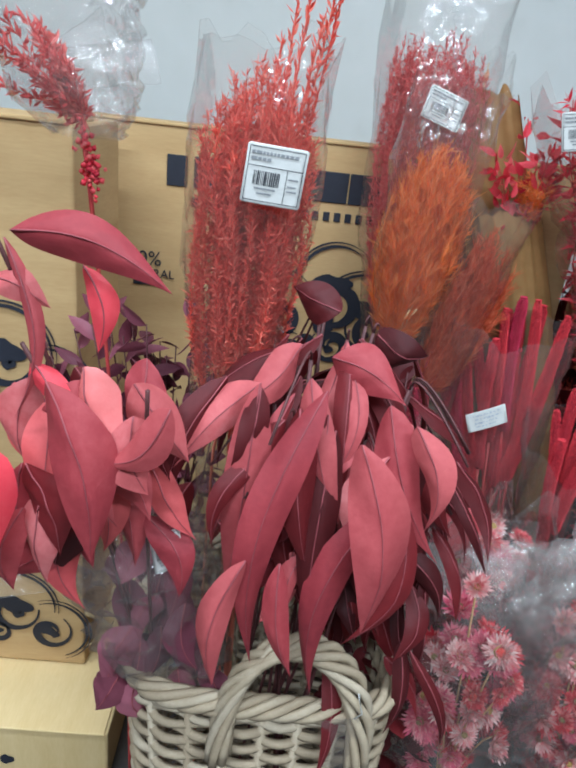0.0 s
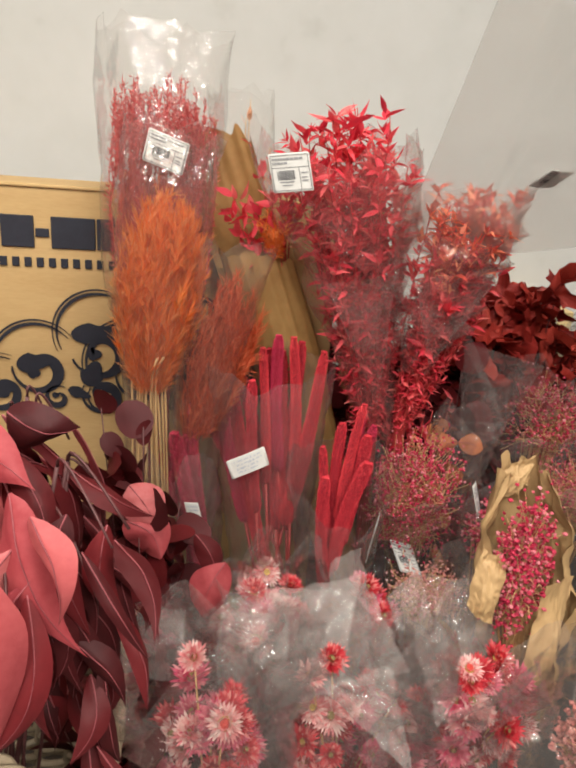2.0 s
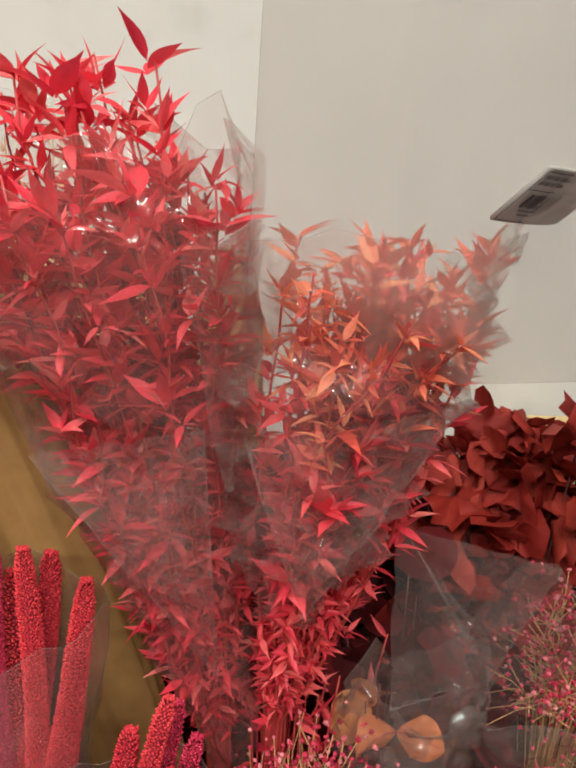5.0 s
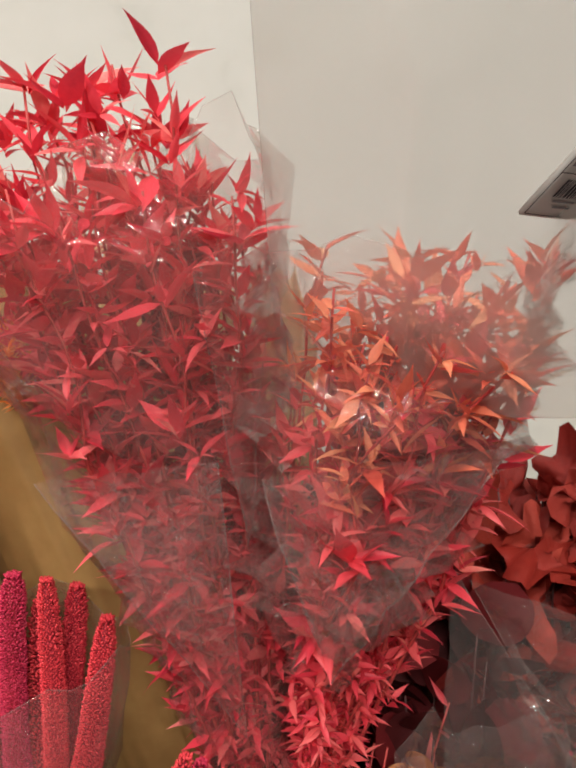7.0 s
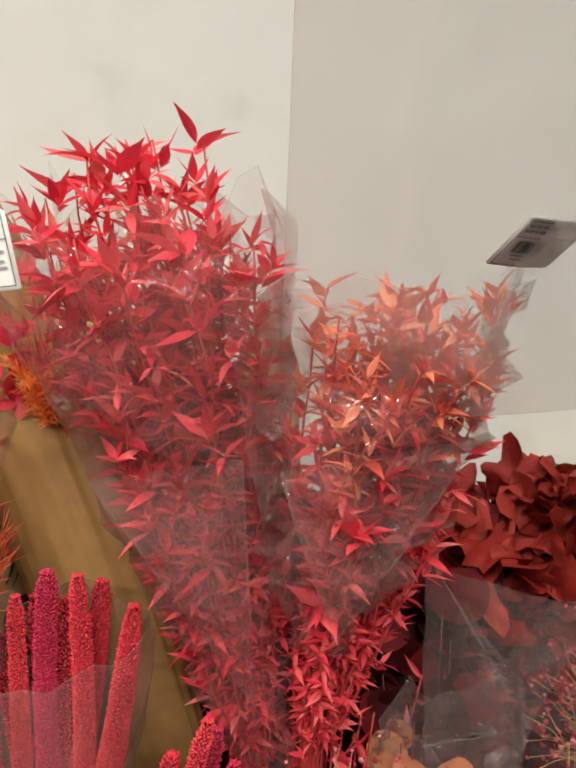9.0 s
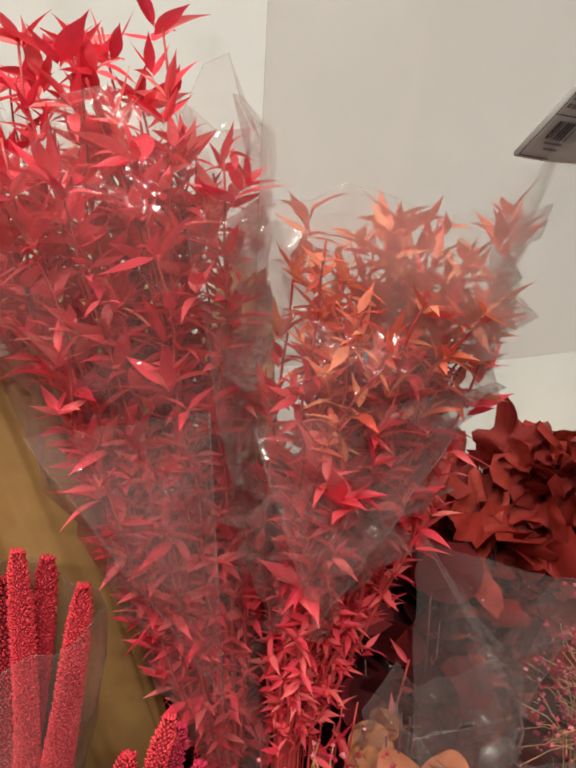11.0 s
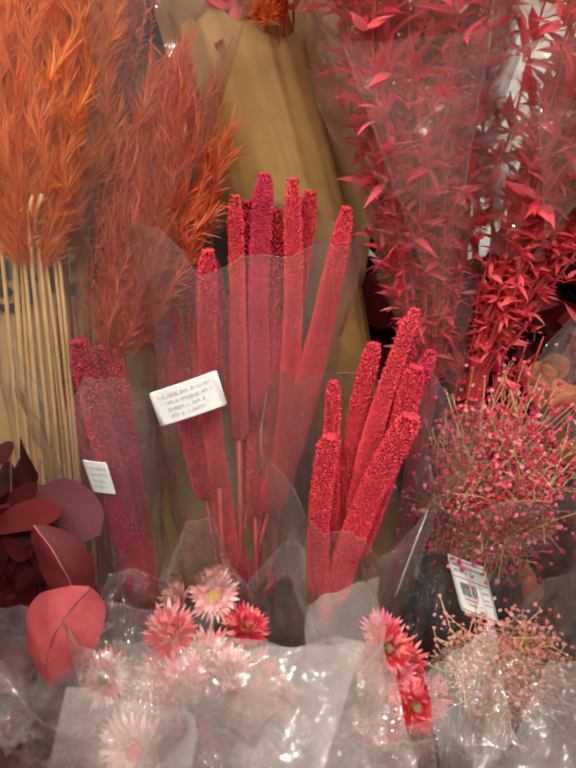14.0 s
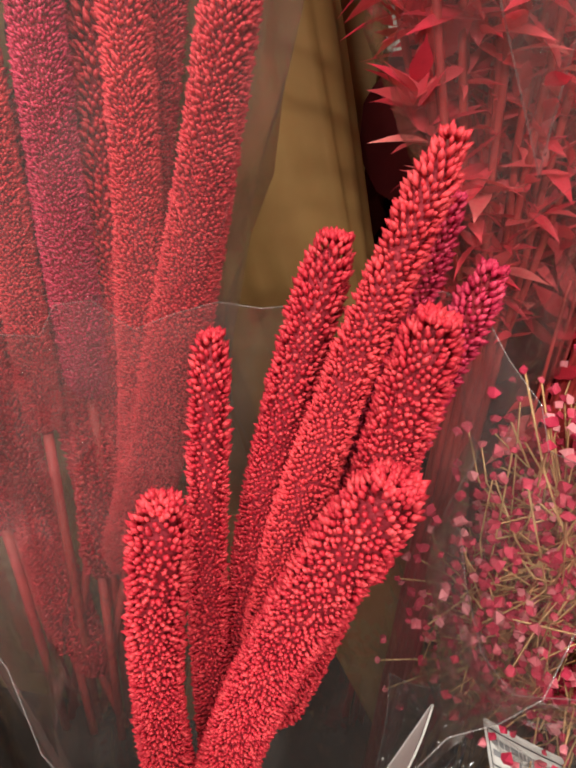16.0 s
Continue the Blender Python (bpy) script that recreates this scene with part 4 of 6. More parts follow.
def grass_bag(name, label, foot, neck, head, half, stems, per, mat, stalk_mat, ln, wd, film_prof, spine, film_mat, start=0.35, spread=0.6, curly=0.0, seed=1, wild=0.012, extra=None, crumple=0.005, splay=0.02, stalk_r=0.0014):
    """Grass plumes bound at a neck and fanned towards the head, in a clear sleeve."""
    random.seed(seed)
    t = thing(name, label, "dried grass", "bagged grasses")
    foot, neck, head = Vector(foot), Vector(neck), Vector(head)
    for i in range(stems):
        a, r = rnd(0, 6.28), math.sqrt(random.random())
        off = Vector((math.cos(a) * r * half[0], math.sin(a) * r * half[1], -rnd(0, 0.45) * half[2] - 0.4 * half[2] * r * r))
        top = head + off
        n1 = neck + Vector((off.x * 0.28, off.y * 0.28, rnd(-0.015, 0.015)))
        mid = n1.lerp(top, 0.45) + Vector((off.x * 0.55, off.y * 0.45, 0)) + rvec(wild * 0.5)
        path = bezier(n1, mid, top, 14)
        path = [p + Vector((noise.noise(Vector((i * 3.1, k * 0.5, 1))), noise.noise(Vector((i * 3.1, k * 0.5, 9))), 0)) * wild * (k / 14) for k, p in enumerate(path)]
        heads = Build()
        plume(heads, path, per, ln, wd, start, spread, curly)
        heads.tube(path[2:], 0.0004, 3, False)
        part("plume", heads, mat, t, "", False)
        if i % 9 == 0:
            stalks = Build()
            lower = bezier(foot + Vector((math.cos(a) * splay, math.sin(a) * splay * 0.5, 0)), foot.lerp(neck, 0.7) + Vector((math.cos(a) * splay, 0, 0)), n1 + Vector((math.cos(a) * splay * 0.35, 0, 0)), 10)
            stalks.tube(lower + path[1:5], stalk_r, 6)
            part("stalk", stalks, stalk_mat, t)
    for p in extra or ():
        path = bezier(neck, neck.lerp(Vector(p), 0.6) + rvec(0.008), Vector(p), 22)
        heads = Build()
        heads.tube(path, 0.0008, 4)
        plume(heads, path, 130, ln * 1.1, wd * 1.8, 0.45, 0.4)
        part("plume", heads, mat, t, "", False)
    sleeve(t, spine, film_prof, film_mat, crumple, 0.012, seed * 1.37, label="clear film sleeve with creases")
    return t


red_grass = grass_bag("grass_bouquet", "salmon-red broom grass plumes in a clear film sleeve", (BX - 0.05, 0.585, TABLE + 0.015), (-0.028, 0.585, 1.12), (-0.022, 0.59, 1.49), (0.048, 0.032, 0.11), 96, 300, BROOM,
                      plain("salmon_stalk", [(0.3, (0.62, 0.13, 0.07)), (0.7, (0.75, 0.24, 0.14))], 60, 0.6, 0.2), 0.0095, 0.0007,
                      [(0, 0.022, 0.018), (0.48, 0.03, 0.026), (0.62, 0.04, 0.033), (0.82, 0.058, 0.04), (0.95, 0.056, 0.035), (1, 0.058, 0.03)],
                      ((-0.02, 0.585, 0.75), (-0.04, 0.585, 1.15), (-0.018, 0.59, 1.5)), FILM, 0.3, 0.65, 0.0, 3, 0.012,
                      [(0.012, 0.6, 1.56), (0.03, 0.605, 1.54), (0.0, 0.6, 1.53), (0.022, 0.595, 1.52), (-0.01, 0.6, 1.5), (0.04, 0.61, 1.575)])
sticker(red_grass, (-0.028, 0.541, 1.424), (0.0205, 0.541, 1.421), (-0.032, 0.541, 1.378), 2)
deep_grass = grass_bag("grass_bouquet", "deep red fluffy grass in a tall clear film sleeve", (0.19, 0.93, TABLE), (0.185, 0.93, 1.12), (0.19, 0.95, 1.57), (0.072, 0.035, 0.1), 110, 280, BROOM_DEEP, STEM_RED, 0.009, 0.0008,
                       [(0, 0.02, 0.02), (0.5, 0.045, 0.03), (0.72, 0.072, 0.04), (0.85, 0.078, 0.04), (0.94, 0.08, 0.03), (1, 0.082, 0.014)],
                       ((0.2, 0.93, 0.7), (0.17, 0.92, 1.2), (0.197, 0.95, 1.615)), FILM, 0.2, 0.75, 0.0, 5, 0.014)
sticker(deep_grass, (0.178, 0.898, 1.498), (0.228, 0.898, 1.482), (0.169, 0.898, 1.46), 3)
orange_grass = grass_bag("grass_bouquet", "bright orange feathery grass on straw stalks in a clear sleeve", (0.19, 0.86, TABLE), (0.18, 0.87, 1.17), (0.2, 0.87, 1.43), (0.05, 0.03, 0.16), 130, 200, ORANGE, STRAW, 0.022, 0.0005,
                         [(0, 0.02, 0.014), (0.5, 0.035, 0.026), (0.72, 0.054, 0.036), (0.9, 0.058, 0.036), (1, 0.058, 0.012)],
                         ((0.2, 0.86, 0.75), (0.165, 0.865, 1.15), (0.208, 0.87, 1.492)), FILM, 0.0, 0.3, 0.0014, 7, 0.022, None, 0.005, 0.026, 0.0017)
rusty_grass = grass_bag("grass_bouquet", "rust coloured fine grass in a crumpled clear sleeve", (0.25, 0.87, TABLE), (0.24, 0.88, 1.08), (0.29, 0.88, 1.34), (0.04, 0.025, 0.18), 90, 150, RUSTY, STEM_RED, 0.018, 0.0005,
                        [(0, 0.015, 0.012), (0.5, 0.03, 0.02), (0.8, 0.042, 0.026), (1, 0.052, 0.02)], ((0.26, 0.87, 0.72), (0.225, 0.865, 1.1), (0.285, 0.865, 1.36)), FILM, 0.1, 0.35, 0.001, 9, 0.012, None, 0.007)
pale = leafy_bush("peach_stem_bouquet", "pale peach seed stems in a clear bag by the wall", "dried flowers", (0.32, 1.2, TABLE), (0.325, 1.22, 1.42), (0.05, 0.03, 0.14), 280, PEACH,
                  [leaf_shape(1, 0.4, 0.1, 0.2, 0.45, 4), leaf_shape(1, 0.3, 0.2, 0.2, 0.45, 4)], 0.024, 12, -0.2, STRAW, seed=13)
sleeve(pale, ((0.33, 1.22, 1.0), (0.33, 1.22, 1.3), (0.32, 1.22, 1.57)), [(0, 0.03, 0.02), (0.6, 0.05, 0.03), (1, 0.055, 0.02)], FILM, 0.004, 0.01, 2.0)

# ---- kraft paper cone ----
cone = thing("kraft_bouquet", "large brown kraft paper cone holding red and orange dried sprigs", "paper bouquet")
sleeve(cone, ((0.60, 0.965, TABLE), (0.435, 0.96, 1.025), (0.257, 0.955, 1.5)), [(0, 0.012, 0.012), (0.4, 0.045, 0.018), (0.8, 0.054, 0.02), (1, 0.05, 0.02)], KRAFT_SHADED, 0.0012, 0.016, 3.3, "paper_wrap", "creased brown kraft paper",
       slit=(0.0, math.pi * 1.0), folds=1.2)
sleeve(cone, ((0.60, 0.96, TABLE), (0.447, 0.955, 1.0), (0.322, 0.95, 1.35)), [(0, 0.012, 0.014), (0.45, 0.046, 0.02), (0.8, 0.056, 0.026), (1, 0.052, 0.03)], KRAFT_SHADED, 0.0012, 0.012, 5.1, "paper_wrap", "creased brown kraft paper",
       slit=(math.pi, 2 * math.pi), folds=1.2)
RUS_SHAPES = [leaf_shape(1, 0.3, 0.15, 0.25, 0.36, 6, 0.3), leaf_shape(1, 0.26, 0.3, 0.35, 0.38, 6, -0.4), leaf_shape(1, 0.34, -0.12, 0.25, 0.34, 6, 0.2), leaf_shape(1, 0.22, 0.1, 0.5, 0.36, 6, 0.5)]
SPRIG = [leaf_shape(1, 0.5, 0.2, 0.3, 0.45, 5), leaf_shape(1, 0.4, 0.3, 0.2, 0.4, 5)]
random.seed(17)
poses = []
b = Build()
for i in range(9):
    top = Vector((0.30 + rnd(-0.04, 0.08), 0.93 + rnd(-0.02, 0.02), 1.425 + rnd(-0.03, 0.05)))
    path = bezier(Vector((0.44, 0.95, 1.0)), Vector((0.35, 0.94, 1.3)), top, 14)
    b.tube(path, 0.001, 4)
    for k in range(12):
        p = path[10 + k % 4] + rvec(0.008)
        poses.append(aim(p, (path[13] - path[9]).normalized() * 0.6 + rvec(0.6), rnd(0, 6), rnd(0.016, 0.028)))
tagged(part("stem_bundle", b, STEM_RED, cone), kind="stuff")
scatter("leaf", cone, SPRIG, RUSCUS, poses)
h = Build()
for i in range(14):
    p = Vector((0.34, 0.91, 1.385)) + rvec(0.012)
    path = bezier(Vector((0.37, 0.93, 1.29)), Vector((0.345, 0.92, 1.35)), p, 8)
    plume(h, path, 60, 0.012, 0.0006, 0.5, 0.9)
part("orange_tuft", h, ORANGE, cone, "fuzzy orange tuft", False)

# ---- ruscus ----


def ruscus(name, label, foot, neck, rows, mat, seed, count_leaf, stems, limit=300, lo=0.017, hi=0.03, top_mat=None):
    """Long leafy stems: rows give (height share, centre, half width, half depth) of the crown."""
    random.seed(seed)
    t = thing(name, label, "dried leaves", "ruscus bouquets")
    foot, neck = Vector(foot), Vector(neck)
    b, poses, tops = Build(), [], []
    per = count_leaf // stems
    (c0, hx, hy, drop) = rows
    c0 = Vector(c0)
    for i in range(stems):
        a = 2 * math.pi * (i * 0.618)
        r = math.sqrt((i + 0.5) / stems)
        off = Vector((math.cos(a) * hx * r, math.sin(a) * hy * r, -drop * rnd(0.0, 1.0) * (0.4 + 0.6 * r)))
        top = c0 + off
        n1 = neck + Vector((off.x * 0.12, off.y * 0.12, 0))
        path = bezier(n1, n1.lerp(top, 0.5) + Vector((off.x * 0.12, off.y * 0.2, 0)) + rvec(0.012), top, 20)
        path = [p + Vector((noise.noise(Vector((i * 2.3, k * 0.35, seed))), noise.noise(Vector((i * 2.3, k * 0.35, seed + 5))), 0)) * 0.016 * k / 19 for k, p in enumerate(path)]
        b = Build()
        b.tube([foot + Vector((off.x * 0.1, off.y * 0.1, 0)), n1] + path[1:], [0.0022, 0.002] + [0.0016 - 0.001 * k / 19 for k in range(19)], 5)
        part("stem", b, STEM_RED, t)
        nodes = per // 5
        for k in range(nodes):
            q = 0.03 + 0.97 * ((k + random.random()) / nodes) ** 0.85
            j = min(18, int(q * 19))
            p = path[j].lerp(path[j + 1], q * 19 - j) + rvec(0.004)
            tan = (path[j + 1] - path[j]).normalized()
            lean = (tan + rvec(0.35)).normalized()
            side = lean.orthogonal().normalized()
            turn, big = rnd(0, 6.28), rnd(lo, hi) * (0.55 + 0.5 * min(1, q * 1.8))
            open_up = rnd(0.25, 1.0)
            orange = top_mat and top.z - p.z < 0.07 and q > 0.6 and random.random() < 0.8
            for w in range(5):
                out = Matrix.Rotation(turn + w * 1.2566 + rnd(-0.3, 0.3), 3, lean) @ side
                m = aim(p + lean * rnd(-0.004, 0.004), (lean * open_up + out * rnd(0.6, 1.0) + rvec(0.15)).normalized(), rnd(-0.7, 0.7), big * rnd(0.65, 1.15))
                (tops if orange else poses).append(m)
    random.shuffle(poses)
    scatter("leaf", t, RUS_SHAPES, mat, poses, limit)
    if tops:
        scatter("leaf", t, RUS_SHAPES, top_mat, tops, 120)
    return t


rus1 = ruscus("ruscus_bouquet", "crimson ruscus branches in a clear film sleeve with a price label", (0.545, 0.93, TABLE), (0.515, 0.91, 1.06), ((0.42, 0.865, 1.54), 0.078, 0.05, 0.09), RUSCUS, 31, 4400, 30, 300, 0.019, 0.031)
sleeve(rus1, ((0.535, 0.915, 1.0), (0.48, 0.89, 1.25), (0.405, 0.865, 1.505)), [(0, 0.01, 0.01), (0.35, 0.034, 0.03), (0.6, 0.06, 0.045), (0.85, 0.09, 0.056), (1, 0.106, 0.055)], FILM_CREASED, 0.012, 0.025, 1.1, label="clear film sleeve with a torn rim", dip=0.06)
film_flap(rus1, (0.478, 0.83, 1.44), (0.517, 0.855, 1.5), (0.508, 0.85, 1.29), FILM_CREASED, 0.004, 1.7)
film_flap(rus1, (0.40, 0.82, 1.33), (0.492, 0.825, 1.345), (0.51, 0.88, 1.14), FILM_CREASED, 0.004, 4.7)
sticker(rus1, (0.313, 0.807, 1.479), (0.359, 0.800, 1.486), (0.323, 0.805, 1.437), 4)
rus2 = ruscus("ruscus_bouquet", "coral and crimson ruscus branches in a wide frosted sleeve", (0.565, 0.92, TABLE), (0.556, 0.9, 1.09), ((0.592, 0.835, 1.463), 0.058, 0.042, 0.08), RUSCUS_B, 37, 4400, 30, 300, 0.016, 0.027, RUSCUS_O)
sleeve(rus2, ((0.552, 0.868, 1.2), (0.562, 0.852, 1.3), (0.588, 0.845, 1.45)), [(0, 0.014, 0.014), (0.4, 0.05, 0.044), (0.8, 0.066, 0.055), (1, 0.072, 0.058)], FILM_CREASED, 0.014, 0.02, 6.1, label="creased clear film sleeve")
film_flap(rus2, (0.515, 0.815, 1.34), (0.632, 0.805, 1.37), (0.558, 0.826, 1.221), FILM_CREASED, 0.006, 2.3)


def frosted_sheet(parent):
    """The wide back sheet of the sleeve: it springs from the cone and leans out over the aisle, flat and straight-edged."""
    b = Build()
    nx = ny = 44
    a, e, c = Vector((0.518, 0.92, 1.36)), Vector((0.92, 0.36, 1.52)), Vector((0.498, 0.638, 1.675))
    n = (e - a).cross(c - a).normalized()
    for j in range(ny + 1):
        for i in range(nx + 1):
            s, t = i / nx, j / ny
            pt = Vector((s * 3 + 8.1, t * 3, 2))
            d = (0.005 * (1 - 2.2 * abs(noise.noise(pt * 1.2))) + 0.0015 * noise.noise(pt * 4)) * min(1, s * 6)
            sag = math.sin(math.pi * min(1, s * 1.6)) * (1 - t) ** 2
            # a long soft crease runs down from the top into the cone
            crease = 0.011 * math.exp(-((s - 0.08 - 0.12 * (1 - t)) / 0.014) ** 2)
            b.v.append(a + (e - a) * s + (c - a) * t + n * (d + crease) + Vector((0, 0.05 * sag, -0.02 * sag)))
    for j in range(ny):
        for i in range(nx):
            k = j * (nx + 1) + i
            b.f.append((k, k + 1, k + nx + 2, k + nx + 1))
    ob = part("frosted_sheet", b, FILM_SHEET, parent, "large frosted plastic sheet of the sleeve")
    film_edge(ob, [b.v[j * (nx + 1)] for j in reversed(range(ny + 1))] + [b.v[i] for i in range(1, nx + 1)])
    return ob


frosted_sheet(rus2)
sticker(rus2, (0.607, 0.708, 1.488), (0.638, 0.712, 1.488), (0.599, 0.735, 1.469), 6)
# Added dark bushes stand in for the deep shade between the sleeves.
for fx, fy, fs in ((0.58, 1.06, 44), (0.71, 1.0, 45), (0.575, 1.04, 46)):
    leafy_bush("eucalyptus_bouquet", "dark leaves added to fill the shaded gap behind the sleeves", "dried leaves", (fx, fy, TABLE), (fx, fy, 1.04), (0.11, 0.05, 0.2), 420, EUC_DARK, ROUND_LEAVES, 0.06, 20, 0.3, seed=fs)
lower = leafy_bush("ruscus_bouquet", "short bright red ruscus sprigs below the sleeves", "dried leaves", (0.57, 0.92, TABLE), (0.578, 0.9, 1.08), (0.06, 0.035, 0.08), 230, RUSCUS, RUS_SHAPES, 0.027, 16, 0.2, STEM_RED, seed=41)
back_sprig = leafy_bush("ruscus_bouquet", "orange-red ruscus sprigs in kraft paper at the back", "dried leaves", (0.53, 1.03, TABLE), (0.512, 1.0, 1.33), (0.03, 0.02, 0.07), 130, RUSCUS_O, RUS_SHAPES, 0.03, 10, -0.2, STEM_RED, seed=43)
sleeve(back_sprig, ((0.53, 1.03, 0.9), (0.52, 1.03, 1.15), (0.51, 1.03, 1.425)), [(0, 0.015, 0.012), (0.6, 0.03, 0.015), (0.9, 0.03, 0.015), (1, 0.012, 0.01)], KRAFT, 0.002, 0.01, 7.7, "paper_wrap", "brown kraft paper", slit=(0, math.pi))
amber = leafy_bush("leaf_bouquet", "amber round leaves in a clear folded bag", "dried leaves", (0.65, 0.92, TABLE), (0.655, 0.905, 1.09), (0.04, 0.02, 0.03), 18, AMBER, ROUND_LEAVES, 0.04, 6, 0.2, STEM_DARK, seed=47)
long_leaf(amber, (0.655, 0.895, 1.075), (0.62, 0.88, 1.065), 0.03, AMBER, (0, -1, 0.25), 0.1, "leaf", True)
long_leaf(amber, (0.655, 0.895, 1.075), (0.69, 0.88, 1.068), 0.034, AMBER, (0, -1, 0.25), 0.1, "leaf", True)
sleeve(amber, ((0.655, 0.9, 0.95), (0.655, 0.89, 1.05), (0.665, 0.885, 1.13)), [(0, 0.02, 0.015), (0.5, 0.05, 0.03), (1, 0.055, 0.03)], FILM_MILKY, 0.006, 0.02, 5.5)
film_flap(amber, (0.633, 0.895, 1.262), (0.634, 0.87, 1.12), (0.754, 0.94, 1.085), FILM_CRUMPLED, 0.004, 1.9)
film_flap(amber, (0.634, 0.87, 1.12), (0.66, 0.86, 1.03), (0.754, 0.94, 1.085), FILM_CRUMPLED, 0.005, 3.9)
film_flap(amber, (0.665, 0.96, 1.22), (0.81, 0.95, 1.185), (0.754, 0.94, 1.08), FILM_CRUMPLED, 0.006, 5.9)

# ---- rust-red lobed leaves ----


def lobed_shape(seed):
    r = random.Random(seed)
    vs, fs = [Vector((0, 0.45, 0.05))], []
    n = 30
    for k in range(n):
        a = 2 * math.pi * k / n - math.pi / 2
        lobe = 0.42 + 0.13 * math.cos(5 * a + 1.5) + r.uniform(-0.03, 0.03)
        x, y = lobe * math.cos(a), 0.5 + lobe * math.sin(a)
        vs.append(Vector((x * 0.55, 0.45 + (y - 0.45) * 0.55, 0.05 + 0.09 * math.sin(3 * a + seed))))
        vs.append(Vector((x, y, 0.3 * math.sin(2 * a + seed) + r.uniform(-0.1, 0.1) + 0.5 * abs(x))))
    for k in range(n):
        q = (k + 1) % n
        fs.append((0, 1 + 2 * k, 1 + 2 * q))
        fs.append((1 + 2 * k, 2 + 2 * k, 2 + 2 * q, 1 + 2 * q))
    return vs, fs


oak = leafy_bush("oak_leaf_bouquet", "bunch of curled rust-red lobed dried leaves", "dried leaves", (0.82, 1.05, TABLE), (0.80, 1.03, 1.23), (0.13, 0.06, 0.13), 340, OAK, [lobed_shape(s) for s in (1, 2, 3, 4)], 0.062, 20, 0.1, seed=51)
sleeve(oak, ((0.8, 1.0, 0.95), (0.8, 0.99, 1.05), (0.8, 0.97, 1.17)), [(0, 0.04, 0.03), (0.6, 0.09, 0.05), (1, 0.105, 0.06)], FILM_CRUMPLED, 0.009, 0.03, 9.2)
far_euc = leafy_bush("eucalyptus_bouquet", "rust-red round-leaved eucalyptus near the shutter", "dried leaves", (1.2, 1.27, TABLE), (1.2, 1.24, 1.04), (0.13, 0.07, 0.11), 90, OAK, ROUND_LEAVES, 0.045, 12, 0.2, seed=53)
sleeve(far_euc, ((1.0, 1.1, 0.95), (1.0, 1.1, 1.1), (1.0, 1.1, 1.22)), [(0, 0.03, 0.03), (0.5, 0.07, 0.05), (1, 0.075, 0.05)], FILM_CRUMPLED, 0.012, 0.03, 11.0)

# ---- millet spikes ----


def grain_shape():
    vs = [Vector((0, 0, 0))] + [Vector((math.cos(w) * 0.55, math.sin(w) * 0.55, 0.7)) for w in (0, 1.257, 2.513, 3.77, 5.027)] + [Vector((0, 0, 1.15))]
    return vs, [(6, i, i % 5 + 1) for i in range(1, 6)] + [(0, i % 5 + 1, i) for i in range(1, 6)]


GRAIN = grain_shape()


def spike(parent, tip, foot, radius, taper, seed, grain=0.0032, head=0.16, mat=MILLET):
    """One seed spike: a tapering core with seeds set round it in a spiral, and its stalk."""
    r = random.Random(seed)
    tip, foot = Vector(tip), Vector(foot)
    d = (foot - tip).normalized()
    ln = min(head, (foot - tip).length)
    bend = Vector((r.uniform(-1, 1), r.uniform(-1, 1), 0)) * 0.006
    core, seeds = Build(), Build()
    steps = 22

    def centre(t):
        return tip + d * (ln * t) + bend * math.sin(math.pi * t)

    def rad(t):
        end = min(1, (t / 0.06 + 0.13)) ** 0.5 * min(1.0, (1.02 - t) / 0.1 + 0.4)
        return radius * (taper + (1 - taper) * min(1, t * 1.5)) * end * (1 + 0.08 * noise.noise(Vector((t * 8, seed, 0))))

    core.tube([centre(i / steps) for i in range(steps + 1)], [rad(i / steps) * (0.88 if i else 0.25) for i in range(steps + 1)], 12)
    ob = part("seed_spike", core, MILLET_CORE, parent)
    a = d.orthogonal().normalized()
    c = d.cross(a)
    t, k = 0.0, 0
    while t < 1:
        rr = rad(t)
        w = k * 2.39996
        n = a * math.cos(w) + c * math.sin(w)
        local = grain * (1.1 - 0.35 * min(1, t * 2.4))
        g = local * r.uniform(0.75, 1.3)
        way = (n - d * (0.75 + 0.9 * max(0, 0.12 - t) / 0.12) + Vector((r.gauss(0, 0.18), r.gauss(0, 0.18), r.gauss(0, 0.18)))).normalized()
        q = way.to_track_quat("Z", "Y").to_matrix().to_4x4()
        m = Matrix.Translation(centre(t) + n * rr * 0.8) @ q @ Matrix.Diagonal((g * 0.62, g * 0.62, g * 1.55, 1))
        seeds.stamp(GRAIN, m)
        k += 1
        t += local * local * 0.6 / (2 * math.pi * rr * ln)
    for i in range(int(70 * (radius * taper / grain / 3) ** 2) + 12):
        w, u = i * 2.39996, math.sqrt(r.random())
        n = a * math.cos(w) + c * math.sin(w)
        way = (n * u * 0.55 - d + Vector((r.gauss(0, 0.15), r.gauss(0, 0.15), r.gauss(0, 0.15)))).normalized()
        g = grain * r.uniform(0.8, 1.4)
        seeds.stamp(GRAIN, Matrix.Translation(tip + n * u * rad(0.02) * 0.85) @ way.to_track_quat("Z", "Y").to_matrix().to_4x4() @ Matrix.Diagonal((g * 0.62, g * 0.62, g * 1.25, 1)))
    tagged(part("seed_coat", seeds, mat, ob), kind="stuff")
    st = Build()
    st.tube([centre(1) - d * 0.01, foot.lerp(centre(1), 0.5), foot], 0.0022, 6)
    part("stalk", st, STEM_RED, ob)


